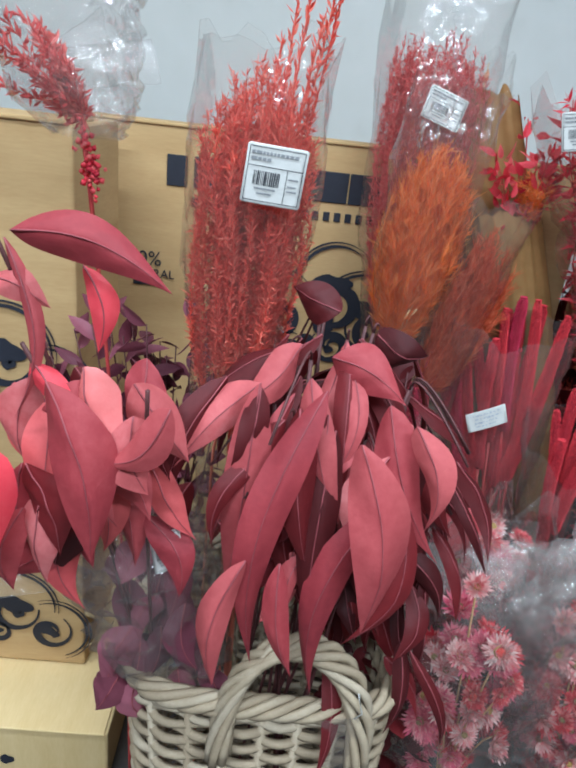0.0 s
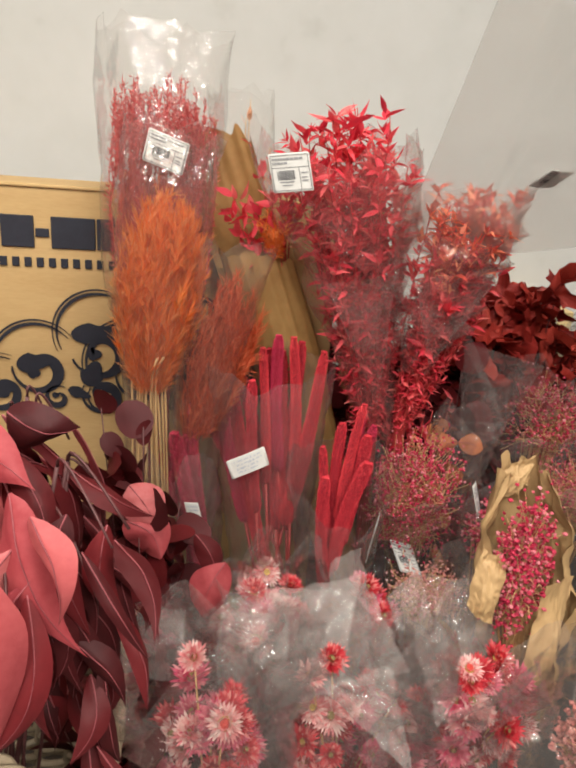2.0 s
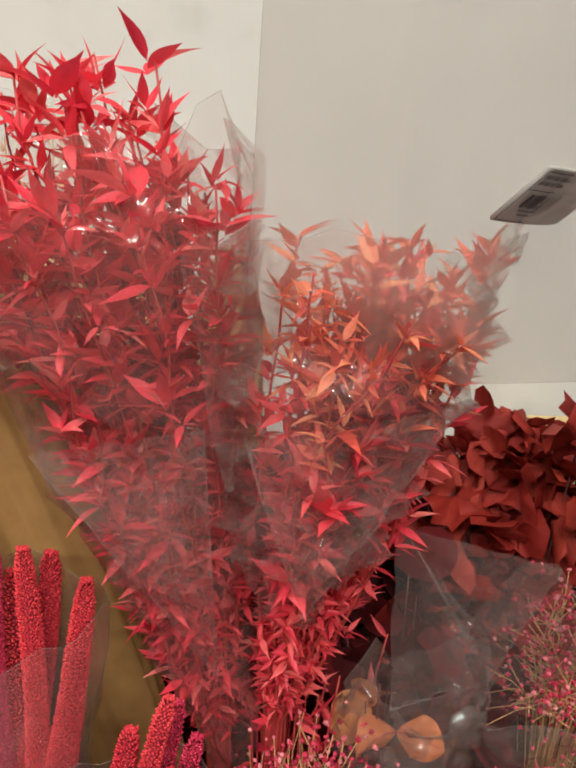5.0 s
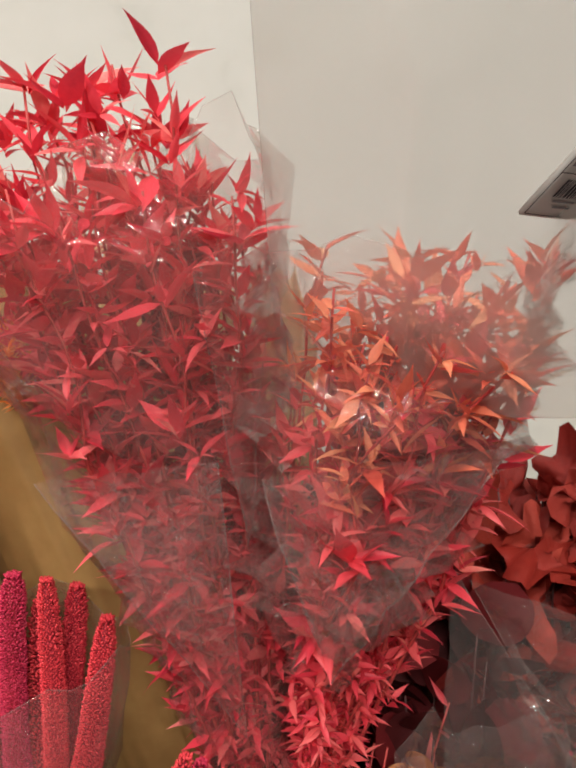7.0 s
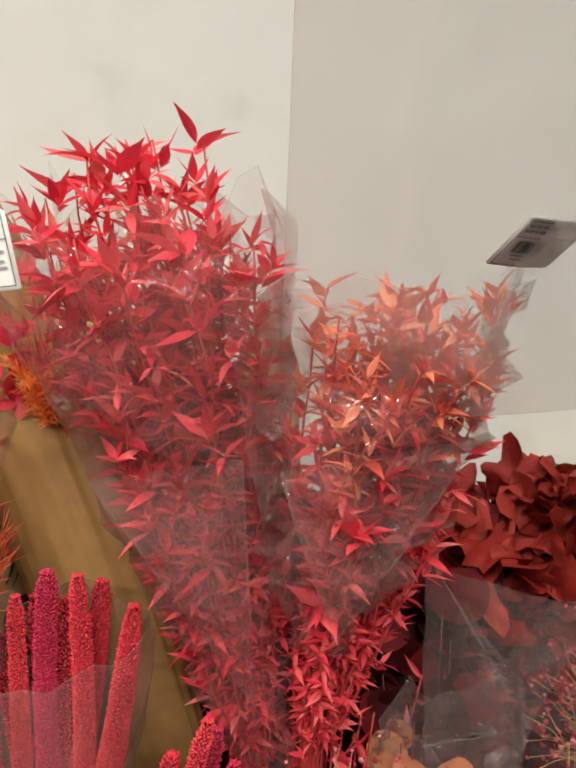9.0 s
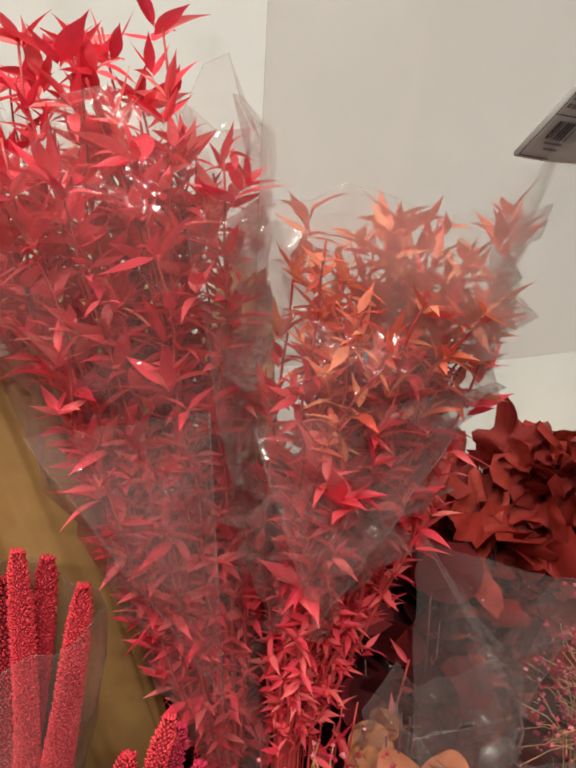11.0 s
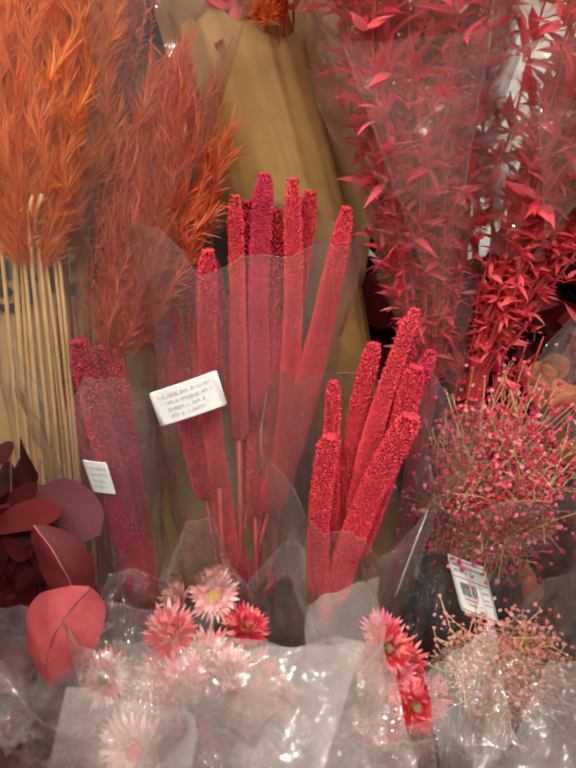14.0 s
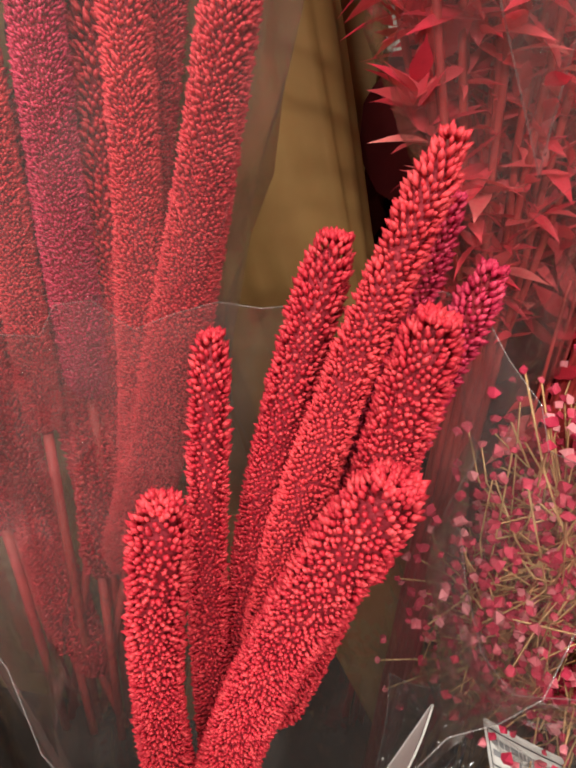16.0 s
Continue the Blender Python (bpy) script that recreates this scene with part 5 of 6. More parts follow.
millet1 = thing("millet_bouquet", "tall crimson millet spikes in a clear film sleeve", "dried millet", "millet bouquets")
for i, (tip, rr, tp) in enumerate((((0.318, 0.852, 1.186), 0.0066, 0.8), ((0.334, 0.885, 1.222), 0.0062, 0.6), ((0.356, 0.887, 1.24), 0.0078, 0.75), ((0.377, 0.887, 1.238), 0.0078, 0.6), ((0.392, 0.9, 1.228), 0.0068, 0.8),
                                   ((0.42, 0.875, 1.222), 0.0098, 0.4), ((0.345, 0.9, 1.215), 0.0062, 0.8), ((0.366, 0.905, 1.21), 0.0062, 0.8), ((0.28, 0.895, 1.15), 0.0076, 0.7), ((0.298, 0.915, 1.15), 0.0076, 0.8), ((0.262, 0.905, 1.12), 0.0076, 0.8), ((0.31, 0.92, 1.17), 0.007, 0.8))):
    spike(millet1, tip, (0.37 + 0.015 * (i % 4 - 1.5), 0.84 + 0.006 * (i % 3), 0.84), rr * (1.3 if i == 5 else 1.12), tp, 100 + i, 0.002 if i < 6 else 0.003, 0.2 if i in (0, 1, 2, 4, 8) else 0.27, (MILLET, MILLET_SALMON, MILLET_MAGENTA, MILLET_SALMON, MILLET, MILLET_SALMON)[i % 6])
sleeve(millet1, ((0.362, 0.855, TABLE), (0.36, 0.85, 0.9), (0.345, 0.865, 1.215)), [(0, 0.02, 0.015), (0.45, 0.05, 0.03), (0.8, 0.072, 0.045), (1, 0.088, 0.05)], FILM_MILKY, 0.004, 0.012, 12.3, label="clear film sleeve", fine=60, dip=0.05)
sticker(millet1, (0.283, 0.804, 1.09), (0.332, 0.801, 1.114), (0.292, 0.802, 1.064), 8, False, "white paper label with faint handwriting")
millet2 = thing("millet_bouquet", "short crimson millet spikes with coarse seeds in a clear sleeve", "dried millet", "millet bouquets")
for i, (tip, rr, tp) in enumerate((((0.477, 0.842, 1.156), 0.0068, 0.5), ((0.452, 0.853, 1.122), 0.0072, 0.8), ((0.48, 0.82, 1.118), 0.008, 0.85), ((0.474, 0.785, 1.094), 0.0082, 0.85), ((0.421, 0.832, 1.096), 0.0052, 0.7),
                                   ((0.496, 0.845, 1.122), 0.0056, 0.7), ((0.418, 0.79, 1.07), 0.0064, 0.85), ((0.483, 0.862, 1.135), 0.005, 0.7))):
    spike(millet2, tip, (0.438 + 0.008 * (i % 3 - 1), 0.79 + 0.012 * (i % 3 - 1), 0.9), rr * (1.25 if i in (3, 6) else 1.12), tp, 200 + i, 0.0023, 0.17, (MILLET_SALMON, MILLET, MILLET, MILLET, MILLET, MILLET_MAGENTA, MILLET, MILLET_MAGENTA)[i])
sleeve(millet2, ((0.445, 0.8, TABLE), (0.44, 0.79, 0.85), (0.445, 0.8, 1.1)), [(0, 0.02, 0.015), (0.5, 0.035, 0.03), (0.8, 0.06, 0.05), (1, 0.078, 0.058)], FILM_MILKY, 0.004, 0.012, 14.9, label="clear film sleeve with a pointed rim", fine=60, dip=0.16)
sticker(millet2, (0.488, 0.757, 1.02), (0.497, 0.778, 1.024), (0.479, 0.757, 0.955), 9, False, "white paper label curling on the film")
millet0 = thing("millet_bouquet", "dark crimson millet spikes in a cloudy sleeve", "dried millet", "millet bouquets")
for i, tip in enumerate(((0.215, 0.865, 1.1), (0.235, 0.88, 1.1), (0.2, 0.88, 1.06))):
    spike(millet0, tip, (0.285, 0.85, 0.75), 0.0105, 0.8, 300 + i, 0.003, 0.26, MILLET_MAGENTA)
sleeve(millet0, ((0.28, 0.85, TABLE), (0.27, 0.85, 0.85), (0.22, 0.86, 1.06)), [(0, 0.02, 0.015), (0.5, 0.035, 0.025), (1, 0.05, 0.035)], FILM_MILKY, 0.005, 0.03, 16.1)
sticker(millet0, (0.229, 0.812, 1.024), (0.248, 0.81, 1.024), (0.236, 0.812, 0.995), 10, False, "white paper label with faint handwriting")

# ---- baby's breath ----


def puff_shape(seed):
    r = random.Random(seed)
    vs = [Vector(p) * r.uniform(0.75, 1.15) for p in ((1, 0, 0), (-1, 0, 0), (0, 1, 0), (0, -1, 0), (0, 0, 1), (0, 0, -1), (0.7, 0.7, 0.5), (-0.7, 0.6, -0.4))]
    return vs, [(0, 6, 4), (6, 2, 4), (2, 1, 4), (1, 3, 4), (3, 0, 4), (0, 2, 6), (2, 0, 5), (2, 7, 1), (2, 5, 7), (7, 5, 1), (1, 5, 3), (3, 5, 0)]


PUFFS = [puff_shape(s) for s in range(5)]


def breath(name, label, foot, centre, half, count, mat, size, seed, twig_mat=TWIG, twig_r=0.00045, hollow=0.35):
    """A cloud of tiny puffs on fine forking twigs."""
    random.seed(seed)
    t = thing(name, label, "dried flowers", "baby's breath")
    foot, centre = Vector(foot), Vector(centre)
    tw, pf = Build(), Build()
    forks = []
    for i in range(max(10, count // 18)):
        d = rvec(1).normalized() * (hollow + (1 - hollow) * random.random()) * 0.75
        p = centre + Vector((d.x * half[0], d.y * half[1], d.z * half[2]))
        tw.tube(bezier(foot + rvec(0.004), foot.lerp(centre, 0.6) + rvec(0.006), p, 6), twig_r * 1.5, 3, False)
        forks.append(p)
    for i in range(count):
        a = random.choice(forks)
        p = a + Vector((random.gauss(0, half[0]), random.gauss(0, half[1]), random.gauss(0, half[2]))) * 0.28 + Vector((0, -0.002, half[2] * 0.15))
        if i % 3 == 0:
            tw.tube([a, a.lerp(p, 0.5) + rvec(0.003), p], twig_r, 3, False)
        pf.stamp(random.choice(PUFFS), aim(p, rvec(1).normalized(), 0, size * rnd(0.55, 1.2)))
    tagged(part("twig_tangle", tw, twig_mat, t), kind="stuff")
    tagged(part("blossom_cloud", pf, mat, t, "", False), kind="stuff")
    return t


gyp1 = breath("babys_breath_bouquet", "tan and rose baby's breath tangle in a clear sleeve", (0.58, 0.86, TABLE), (0.574, 0.855, 0.985), (0.066, 0.05, 0.1), 4600, GYP_RED, 0.0024, 61, twig_r=0.00044)
sleeve(gyp1, ((0.58, 0.86, 0.8), (0.585, 0.85, 0.92), (0.59, 0.845, 1.03)), [(0, 0.03, 0.025), (0.6, 0.065, 0.05), (1, 0.085, 0.06)], FILM_MILKY, 0.006, 0.03, 18.0)
sticker(gyp1, (0.64, 0.8, 1.05), (0.652, 0.815, 1.05), (0.655, 0.795, 1.0), 11, False, "white paper label edge-on")
dark_bag = thing("film_bag", "dark glossy plastic fold with a price label", "plastic bag")
sheet(dark_bag, (0.5, 0.79, 0.83), (0.09, 0.0, -0.01), (0.0, 0.05, 0.11), 0.015, BLACKFILM, 0.01, 4.4, "dark_film")
sheet(dark_bag, (0.52, 0.80, TABLE), (0.06, 0.0, 0), (0.0, 0.0, 0.3), 0.01, BLACKFILM, 0.006, 4.9, "dark_film")
sticker(dark_bag, (0.535, 0.82, 0.95), (0.567, 0.812, 0.944), (0.55, 0.797, 0.909), 12)
gypA = breath("babys_breath_bouquet", "dark rose baby's breath in a crumpled bag with a red tag", (0.83, 0.97, TABLE), (0.835, 0.95, 1.08), (0.075, 0.045, 0.07), 1500, GYP_RED, 0.0024, 63)
sleeve(gypA, ((0.83, 0.96, 0.85), (0.82, 0.95, 0.97), (0.82, 0.94, 1.09)), [(0, 0.03, 0.03), (0.5, 0.075, 0.05), (1, 0.1, 0.065)], FILM_CRUMPLED, 0.01, 0.03, 20.0)
tagb = Build()
tagb.tube([Vector((0.857, 0.885, 1.128)), Vector((0.856, 0.883, 1.11)), Vector((0.853, 0.882, 1.09)), Vector((0.852, 0.882, 1.083))], [0.003, 0.0062, 0.007, 0.003], 8)
part("red_tag", tagb, REDTAG, gypA, "bright red plastic tag")
tagb = Build()
tagb.tube(bezier(Vector((0.857, 0.885, 1.128)), Vector((0.862, 0.89, 1.15)), Vector((0.852, 0.9, 1.15)), 8), 0.0009, 5)
part("tag_loop", tagb, REDTAG, gypA)
gypB = breath("babys_breath_bouquet", "dusty pink baby's breath in a clear sleeve", (0.84, 0.86, TABLE), (0.845, 0.86, 0.99), (0.09, 0.055, 0.06), 2100, GYP_ROSE, 0.0022, 65)
sleeve(gypB, ((0.84, 0.86, 0.75), (0.84, 0.855, 0.88), (0.84, 0.85, 1.0)), [(0, 0.03, 0.03), (0.5, 0.075, 0.05), (1, 0.1, 0.065)], FILM_CRUMPLED, 0.01, 0.03, 21.7)
gypC = breath("babys_breath_bouquet", "small raspberry baby's breath behind the kraft wrap", (0.68, 0.8, TABLE), (0.675, 0.79, 0.98), (0.04, 0.035, 0.05), 600, GYP_RED, 0.003, 67)
sleeve(gypC, ((0.68, 0.8, 0.8), (0.68, 0.79, 0.92), (0.685, 0.785, 1.03)), [(0, 0.02, 0.02), (0.5, 0.045, 0.04), (1, 0.06, 0.045)], FILM_MILKY, 0.007, 0.03, 23.1)
gypD = breath("babys_breath_bouquet", "magenta baby's breath in a cloudy sleeve", (0.9, 0.78, TABLE), (0.885, 0.75, 1.1), (0.05, 0.04, 0.07), 700, GYP_MAGENTA, 0.0042, 69)
sleeve(gypD, ((0.9, 0.78, 0.85), (0.88, 0.75, 1.0), (0.87, 0.74, 1.17)), [(0, 0.03, 0.03), (0.6, 0.07, 0.06), (1, 0.095, 0.065)], FILM_MILKY, 0.007, 0.04, 24.4)
gypE = breath("babys_breath_bouquet", "raspberry and white baby's breath in a cloudy sleeve", (0.84, 0.62, TABLE), (0.835, 0.63, 0.94), (0.042, 0.035, 0.085), 1000, GYP_RED, 0.0036, 71)
sleeve(gypE, ((0.83, 0.63, 0.7), (0.81, 0.62, 0.9), (0.82, 0.61, 1.1)), [(0, 0.03, 0.03), (0.5, 0.075, 0.05), (1, 0.085, 0.06)], FILM_MILKY, 0.007, 0.03, 25.9)
gypF = breath("babys_breath_bouquet", "pale rose baby's breath cluster low in a bag", (0.71, 0.54, TABLE), (0.71, 0.54, 0.85), (0.045, 0.035, 0.04), 800, GYP_PALE, 0.0042, 73)
gypG = breath("babys_breath_bouquet", "dusty rose and mustard baby's breath under folded film", (0.56, 0.73, TABLE), (0.565, 0.735, 0.91), (0.06, 0.04, 0.04), 1400, GYP_PALE, 0.002, 75)
sleeve(gypG, ((0.58, 0.72, 0.7), (0.575, 0.71, 0.83), (0.575, 0.70, 0.96)), [(0, 0.03, 0.03), (0.5, 0.075, 0.04), (1, 0.09, 0.045)], FILM_MILKY, 0.008, 0.04, 27.0)

# ---- kraft-wrapped bouquet ----
wrap = breath("babys_breath_bouquet", "raspberry baby's breath wrapped in crumpled brown kraft paper", (0.69, 0.62, TABLE), (0.618, 0.615, 1.035), (0.036, 0.026, 0.095), 1900, GYP_RED, 0.0029, 77)
sleeve(wrap, ((0.69, 0.63, 0.72), (0.66, 0.63, 0.9), (0.618, 0.645, 1.15)), [(0, 0.015, 0.015), (0.4, 0.045, 0.03), (0.62, 0.062, 0.036), (0.85, 0.05, 0.034), (1, 0.026, 0.02)], KRAFT, 0.007, 0.015, 29.0, "paper_wrap", "crumpled brown kraft paper",
       slit=(-0.5, math.pi + 0.3), folds=4)
sheet(wrap, (0.628, 0.585, 0.885), (0.05, 0.02, 0.0), (0.012, 0.01, 0.15), 0.018, KRAFT, 0.0025, 6.6, "paper_fold", label="folded edge of kraft paper", edge=0.05)
sheet(wrap, (0.552, 0.605, 1.005), (0.03, -0.012, -0.02), (0.012, 0.012, 0.075), 0.012, KRAFT, 0.0025, 7.6, "paper_fold", label="folded edge of kraft paper", edge=0.08)
sheet(wrap, (0.592, 0.65, 1.12), (0.036, 0.006, 0.012), (0.004, 0.004, 0.04), 0.008, KRAFT, 0.0025, 9.6, "paper_fold", label="folded edge of kraft paper", edge=0.08)
sheet(wrap, (0.6, 0.582, 0.87), (0.05, 0.0, -0.012), (-0.012, 0.0, 0.05), 0.012, KRAFT, 0.0025, 3.6, "paper_fold", label="folded edge of kraft paper", edge=0.08)

# ---- strawflowers ----


def flower_data(name, mat, petals, layers, seed, open_up):
    r = random.Random(seed)
    b = Build()
    for la in range(layers):
        q = la / max(1, layers - 1)
        lift = open_up + q * 0.75
        ln = 1.0 - 0.45 * q
        n = int(petals * (1 - 0.25 * q))
        for k in range(n):
            a = 2 * math.pi * (k + 0.5 * (la % 2) + r.uniform(-0.2, 0.2)) / n
            l2 = ln * r.uniform(0.85, 1.1)
            w = 0.085 * r.uniform(0.8, 1.2)
            rad, side = Vector((math.cos(a), math.sin(a), 0)), Vector((-math.sin(a), math.cos(a), 0))
            el = lift + r.uniform(-0.12, 0.12)
            pts = []
            for t, ww in ((0.12, 0.5), (0.45, 1.0), (0.8, 0.75), (1.0, 0.06)):
                c = rad * (l2 * t * math.cos(el * (0.6 + 0.5 * t))) + Vector((0, 0, l2 * t * math.sin(el * (0.6 + 0.5 * t))))
                pts += [c - side * w * ww, c + Vector((0, 0, -0.03 * ww)), c + side * w * ww]
            f = []
            for i in range(3):
                for s in range(2):
                    j = i * 3 + s
                    f.append((j, j + 1, j + 4, j + 3))
            b.add(pts, f)
    return b.data(name, mat)


def eye_data(mat, rim):
    b = Build()
    r = random.Random(5)
    rings = 6
    for i in range(rings):
        a = (i + 0.4) / rings * 1.35
        for k in range(16):
            w = 2 * math.pi * k / 16
            g = rim * (1 + r.uniform(-0.06, 0.06))
            b.v.append(Vector((g * math.sin(a) * math.cos(w), g * math.sin(a) * math.sin(w), 0.10 + g * 0.55 * math.cos(a))))
    for i in range(rings - 1):
        for k in range(16):
            q = (k + 1) % 16
            b.f.append((i * 16 + k, (i + 1) * 16 + k, (i + 1) * 16 + q, i * 16 + q))
    b.f.append(tuple(range(16)))
    return b.data("eye", mat)


FLOWERS = [flower_data("flower", DAISY_PINK, 30, 3, 1, 0.12), flower_data("flower", DAISY_RED, 28, 4, 2, 0.3), flower_data("flower", DAISY_ROSE, 28, 4, 3, 0.35), flower_data("flower", DAISY_PINK, 26, 4, 4, 0.5)]
EYES = [eye_data(EYE_RED, 0.3), eye_data(EYE_BROWN, 0.26), eye_data(EYE_YELLOW, 0.26)]
RINGS = eye_data(EYE_YELLOW, 0.4)


def strawflower(parent, place, way, size, kind, eye):
    ob = part("flower", FLOWERS[kind], None, parent)
    q = Vector(way).to_track_quat("Z", "Y").to_matrix().to_4x4()
    ob.matrix_local = Matrix.Translation(place) @ q @ Matrix.Rotation(rnd(0, 6.28), 4, "Z") @ Matrix.Scale(size, 4)
    e = part("eye", EYES[eye], None, ob)
    if eye == 0:
        e.location = (0, 0, 0.03)
        part("eye_ring", RINGS, None, ob).scale = (1, 1, 0.7)


def strawflower_bag(label, foot, centre, half, count, seed, placed=(), film_rows=None, spine=None, mat=None, flaps=()):
    random.seed(seed)
    t = thing("strawflower_bouquet", label, "dried flowers", "strawflower bouquets")
    c = Vector(centre)
    stems = Build()
    foot = Vector(foot)
    for p, way, size, kind, eye in placed:
        strawflower(t, p, way, size, kind, eye)
        stems.tube(bezier(foot, foot.lerp(c, 0.7), Vector(p), 8), 0.0012, 4)
    for i in range(int(count * 1.6)):
        d = rvec(1).normalized() * rnd(0.55, 1.08)
        p = c + Vector((d.x * half[0] * 1.12, d.y * half[1], d.z * half[2] * 1.25 - 0.022))
        way = Vector((d.x * 0.9, d.y * 0.6 - 0.7, d.z + 0.9))
        strawflower(t, p, way, rnd(0.016, 0.023), random.choice((1, 1, 2, 2, 3, 0)), random.choice((0, 1, 1, 2)))
        if i % 8 == 0:
            stems.tube(bezier(foot, foot.lerp(c, 0.7), p, 8), 0.0011, 4)
    tagged(part("stem_bundle", stems, TWIG, t), kind="stuff")
    if spine:
        sleeve(t, spine, film_rows, mat or FILM_CRUMPLED, 0.017, 0.035, seed * 0.77, label="crumpled clear film bag", folds=6)
    for corner, a, u, bulge in flaps:
        sheet(t, corner, a, u, bulge, FILM_CRUMPLED, 0.009, seed + corner[0] * 10, "film_flap", edge=0.04)
    return t


UPF = (-0.1, -0.75, 0.65)
strawflower_bag("pink and red strawflowers in a crumpled clear bag by the basket", (0.27, 0.52, TABLE), (0.25, 0.53, 0.9), (0.06, 0.045, 0.085), 46, 81,
                [((0.265, 0.495, 0.972), (-0.2, -0.8, 0.6), 0.0195, 0, 0), ((0.222, 0.49, 0.89), (-0.4, -0.8, -0.1), 0.018, 3, 1), ((0.25, 0.485, 0.895), (0, -0.9, -0.1), 0.017, 3, 1), ((0.27, 0.48, 0.93), (0.1, -0.9, 0.4), 0.012, 1, 1),
                 ((0.235, 0.52, 1.03), (-0.2, -0.5, 0.7), 0.018, 3, 2)],
                [(0, 0.03, 0.025), (0.4, 0.07, 0.055), (0.8, 0.08, 0.06), (1, 0.095, 0.06)], ((0.26, 0.53, 0.66), (0.255, 0.53, 0.85), (0.26, 0.53, 1.03)))
strawflower_bag("pink strawflowers behind shining creased film", (0.33, 0.68, TABLE), (0.335, 0.70, 0.9), (0.07, 0.05, 0.065), 44, 83,
                [((0.341, 0.757, 0.945), (-0.05, -0.7, 0.75), 0.021, 0, 2), ((0.315, 0.75, 0.945), (-0.5, -0.5, 0.7), 0.016, 3, 1), ((0.375, 0.66, 0.93), (0.0, -0.7, 0.8), 0.022, 3, 2), ((0.34, 0.65, 0.92), (-0.1, -0.7, 0.8), 0.02, 1, 1),
                 ((0.31, 0.62, 0.955), (-0.2, -0.8, 0.6), 0.021, 0, 0)],
                [(0, 0.03, 0.025), (0.5, 0.08, 0.06), (0.85, 0.1, 0.07), (1, 0.075, 0.05)], ((0.335, 0.7, 0.66), (0.335, 0.69, 0.82), (0.345, 0.68, 1.0)), None,
                [((0.24, 0.63, 0.90), (0.1, -0.03, 0.02), (0.01, 0.06, 0.1), 0.02), ((0.34, 0.60, 0.9), (0.11, 0.0, -0.02), (-0.01, 0.06, 0.1), 0.02)])
strawflower_bag("red and pink strawflowers in a loose shiny bag", (0.42, 0.58, TABLE), (0.41, 0.56, 0.86), (0.075, 0.05, 0.08), 56, 85,
                [((0.363, 0.565, 0.955), (0, -0.7, 0.7), 0.021, 3, 2), ((0.39, 0.58, 0.96), (0.1, -0.6, 0.8), 0.02, 1, 1)],
                [(0, 0.03, 0.025), (0.5, 0.085, 0.06), (0.85, 0.1, 0.07), (1, 0.1, 0.06)], ((0.42, 0.58, 0.62), (0.41, 0.57, 0.8), (0.405, 0.57, 0.985)), None,
                [((0.42, 0.51, 0.84), (0.09, 0.03, 0.0), (0.0, 0.05, 0.13), 0.02)])
strawflower_bag("deep red strawflowers between folds of film", (0.47, 0.71, TABLE), (0.475, 0.715, 0.91), (0.03, 0.03, 0.05), 22, 87,
                [((0.465, 0.70, 0.96), (0, -0.6, 0.8), 0.019, 1, 1), ((0.485, 0.68, 0.93), (0, -0.7, 0.7), 0.019, 1, 1)])
strawflower_bag("red strawflowers in folded film under the kraft bouquet", (0.56, 0.58, TABLE), (0.565, 0.57, 0.9), (0.06, 0.04, 0.065), 44, 89,
                [((0.545, 0.55, 0.945), (-0.1, -0.6, 0.8), 0.019, 1, 1), ((0.56, 0.545, 0.905), (-0.1, -0.9, 0.4), 0.015, 0, 1), ((0.6, 0.55, 0.91), (0.1, -0.8, 0.5), 0.019, 2, 2), ((0.625, 0.55, 0.87), (0.2, -0.8, 0.4), 0.02, 3, 1)],
                [(0, 0.03, 0.025), (0.5, 0.085, 0.05), (1, 0.11, 0.06)], ((0.57, 0.58, 0.62), (0.565, 0.57, 0.8), (0.56, 0.58, 0.985)), None,
                [((0.5, 0.61, 0.93), (0.09, -0.02, -0.02), (0.02, 0.05, 0.08), 0.02), ((0.6, 0.5, 0.8), (0.1, 0.02, 0.0), (0.0, 0.05, 0.12), 0.02)])

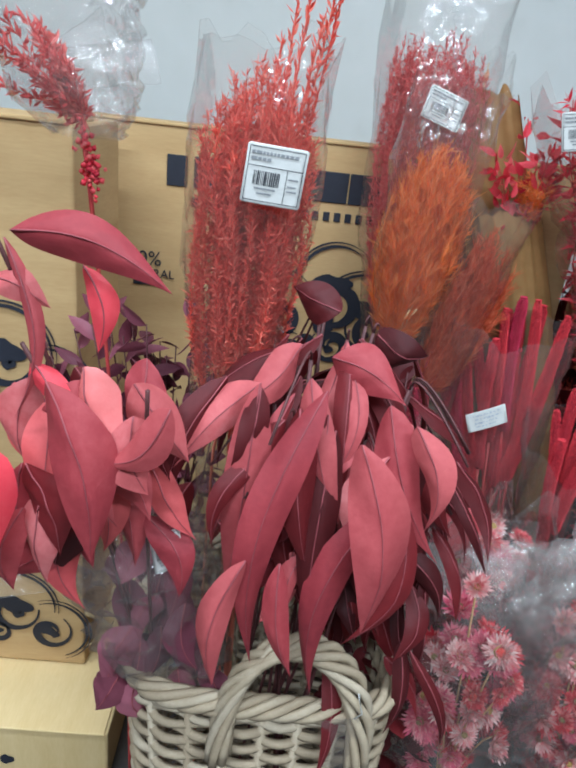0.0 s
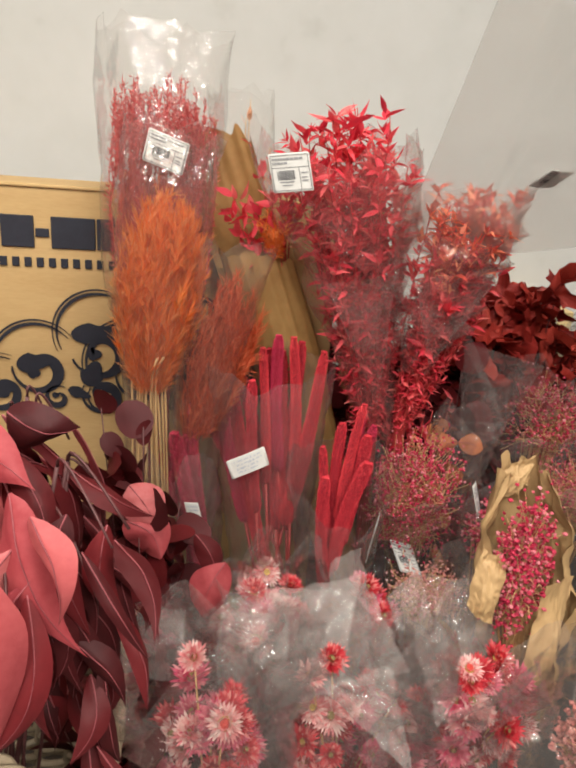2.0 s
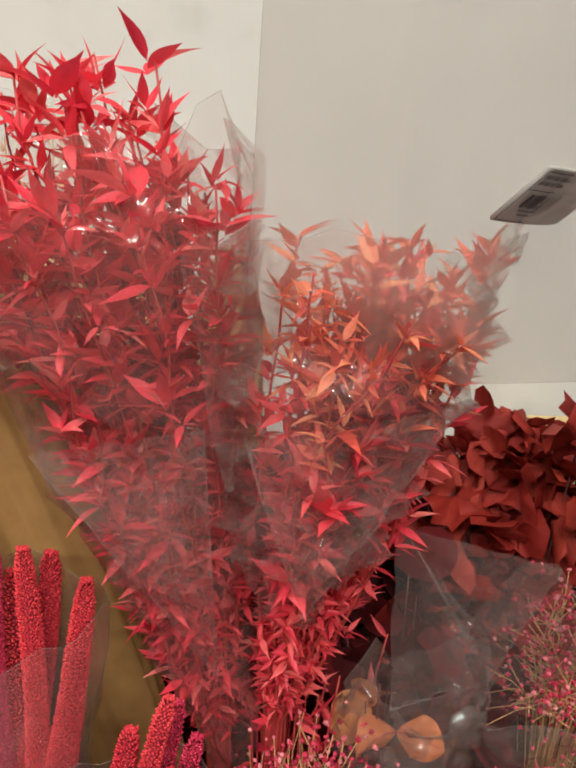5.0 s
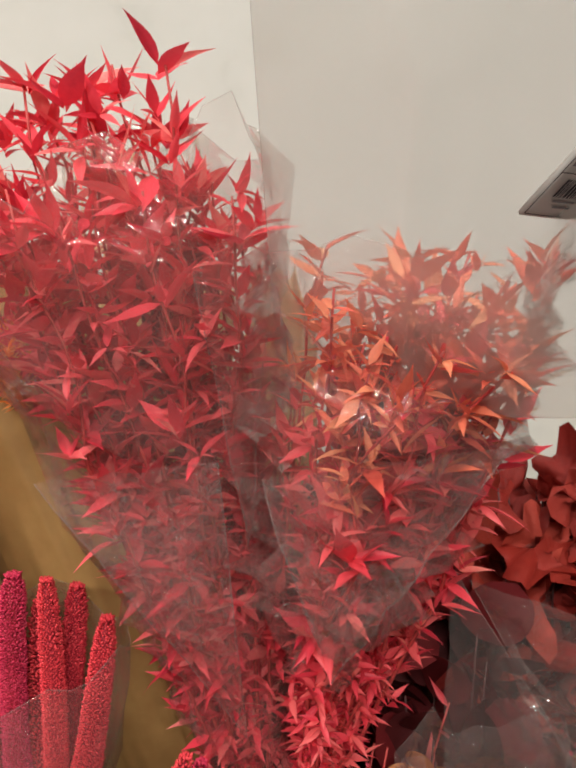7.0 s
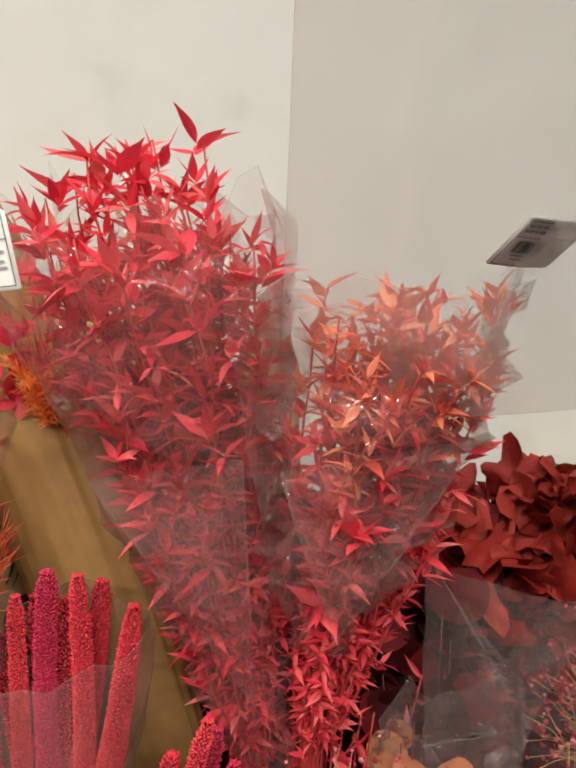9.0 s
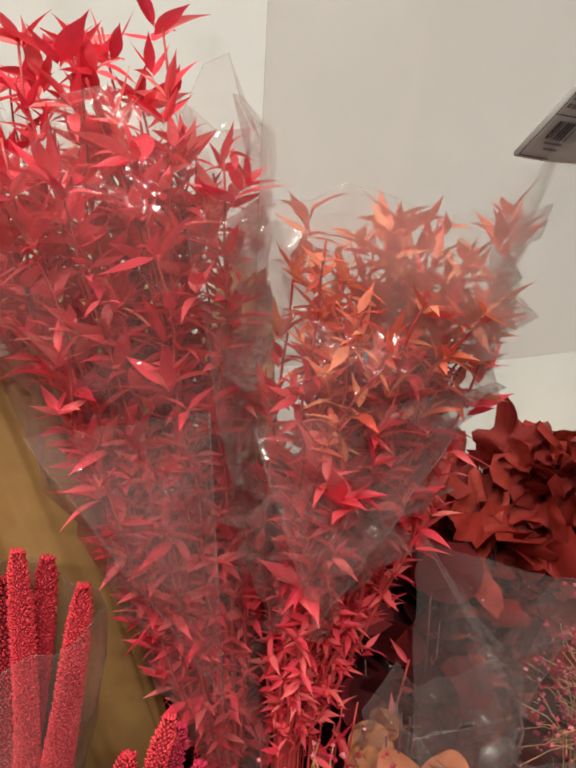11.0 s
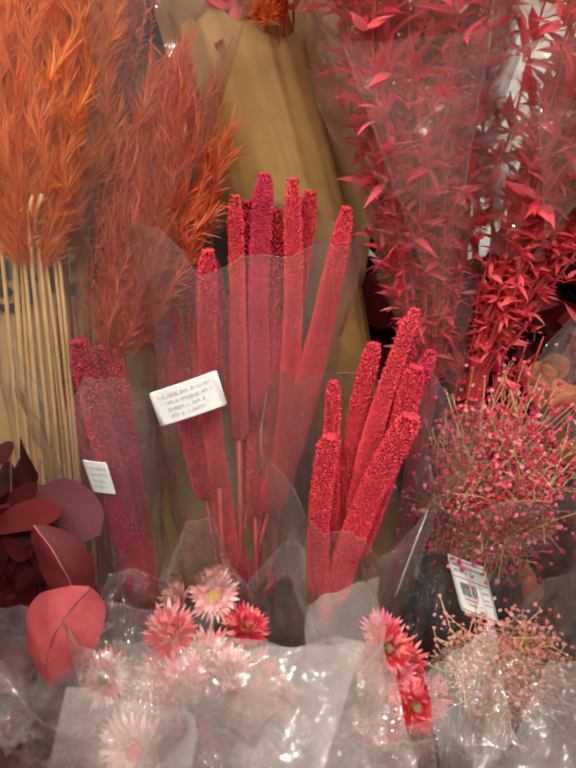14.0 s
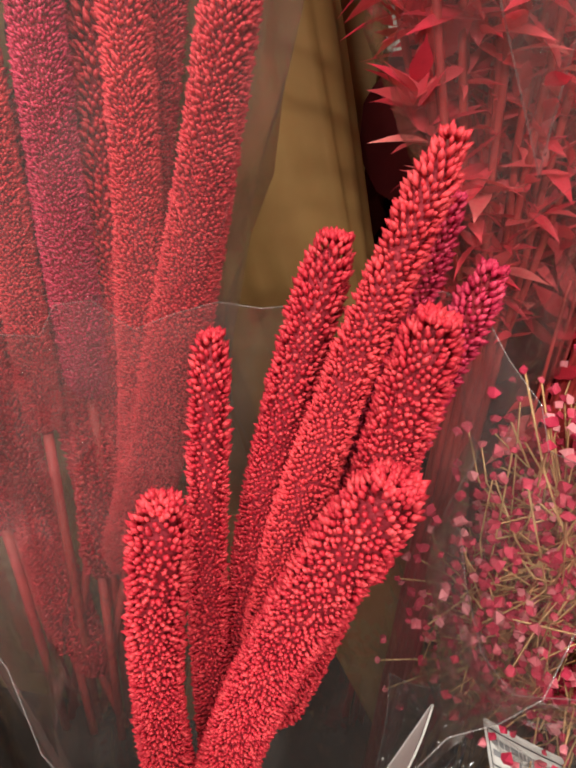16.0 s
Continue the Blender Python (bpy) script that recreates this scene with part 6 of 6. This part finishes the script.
# ---- loose cloudy film between the bags ----
for label, panels in (("cloudy wrapping film lying in folds over the strawflowers", (((0.265, 0.585, 0.885), (0.075, -0.02, 0.01), (0.005, 0.05, 0.1), 0.015, 1.3), ((0.345, 0.6, 0.895), (0.06, -0.02, 0.03), (0.03, 0.06, 0.1), 0.02, 2.9))),
                      ("cloudy film flap beside the deep red strawflowers", (((0.41, 0.62, 0.9), (0.05, 0.03, 0.0), (-0.01, 0.06, 0.115), 0.015, 4.1), ((0.5, 0.64, 0.9), (0.045, 0.02, 0.03), (-0.01, 0.05, 0.05), 0.01, 5.3))),
                      ("long cloudy film sleeve folded beside the kraft bouquet", (((0.53, 0.63, 0.88), (0.06, -0.03, 0.03), (0.035, 0.05, 0.1), 0.015, 6.7), ((0.72, 0.6, 0.8), (0.1, 0.02, 0.0), (0.0, 0.03, 0.3), 0.02, 7.7))),
                      ("cloudy film bunched in front of the round leaves", (((0.13, 0.6, 0.95), (0.1, -0.03, 0.0), (0.0, 0.04, 0.06), 0.015, 8.3),))):
    loose = thing("wrapping_film", label, "plastic film", "loose film")
    for corner, a_way, u_way, bulge, sd in panels:
        sheet(loose, corner, a_way, u_way, bulge, FILM_PANEL, 0.008, sd, "film_fold", edge=0.06)
        sheet(loose, (corner[0], corner[1], TABLE), (a_way[0], a_way[1], 0), (0, 0, corner[2] + 0.01 - TABLE), bulge * 0.5, FILM_MILKY, 0.005, sd + 0.5, "film_fold")

shine = thing("wrapping_film", "crumpled clear film lying shiny over the strawflower heads", "plastic film", "loose film")
for i, (pa, pb, pc) in enumerate((((0.274, 0.705, 0.955), (0.456, 0.685, 0.985), (0.335, 0.548, 0.94)), ((0.456, 0.685, 0.985), (0.474, 0.558, 0.965), (0.335, 0.548, 0.94)), ((0.499, 0.62, 0.96), (0.628, 0.628, 0.95), (0.493, 0.509, 0.93)), ((0.376, 0.551, 0.955), (0.453, 0.561, 0.965), (0.449, 0.456, 0.93)), ((0.141, 0.728, 0.96), (0.275, 0.71, 0.965), (0.232, 0.626, 0.94)))):
    film_flap(shine, pa, pb, pc, FILM_PANEL, 0.014, 3.1 + 1.7 * i)

# ---- hanging bag at the top ----
hang = thing("flower_bag", "clear bag of red dried blossom with berries hanging from it", "bag of flowers")
sleeve(hang, ((-0.17, 0.6, 1.41), (-0.19, 0.6, 1.47), (-0.2, 0.6, 1.58)), [(0, 0.03, 0.02), (0.3, 0.055, 0.04), (1, 0.075, 0.05)], FILM_CRUMPLED, 0.006, 0.03, 31.0, label="crumpled clear film bag")
sheet(hang, (-0.17, 0.57, 1.40), (0.045, -0.01, 0.03), (-0.02, 0.0, 0.075), 0.01, FILM, 0.006, 5.2, "film_flap")
sheet(hang, (-0.165, 0.56, 1.445), (0.065, 0.0, 0.012), (-0.01, 0.01, 0.03), 0.006, FILM_MILKY, 0.004, 9.2, "film_flap")
random.seed(91)
h = Build()
for i in range(16):
    a = Vector((-0.17, 0.6, 1.42))
    c = Vector((-0.235 + rnd(-0.02, 0.05), 0.6 + rnd(-0.02, 0.02), 1.47 + rnd(-0.03, 0.03)))
    plume(h, bezier(a, (a + c) / 2 + rvec(0.006), c, 8), 70, 0.012, 0.0016, 0.1, 0.8)
part("blossom", h, BROOM_DEEP, hang, "", False)
bb = Build()
for i in range(70):
    s = random.random()
    p = Vector((-0.17 + 0.008 * s, 0.59, 1.415 - 0.05 * s)) + rvec(0.0045)
    bb.stamp(random.choice(PUFFS), aim(p, rvec(1).normalized(), 0, rnd(0.0022, 0.0036)))
tagged(part("berry_cluster", bb, RUSCUS, hang, "small bright red berries"), kind="stuff")
bs = Build()
bs.tube([Vector((-0.172, 0.592, 1.43)), Vector((-0.165, 0.59, 1.38)), Vector((-0.162, 0.59, 1.34))], 0.0007, 4)
bs.stamp(PUFFS[0], aim(Vector((-0.162, 0.59, 1.34)), (0, 0, 1), 0, 0.003))
part("stem", bs, STEM_RED, hang)
lean = Build()
lean.tube(bezier(Vector((-0.13, 0.62, TABLE)), Vector((-0.14, 0.64, 1.0)), Vector((-0.175, 0.6, 1.42)), 14), 0.002, 5)
part("stem", lean, STEM_RED, hang)
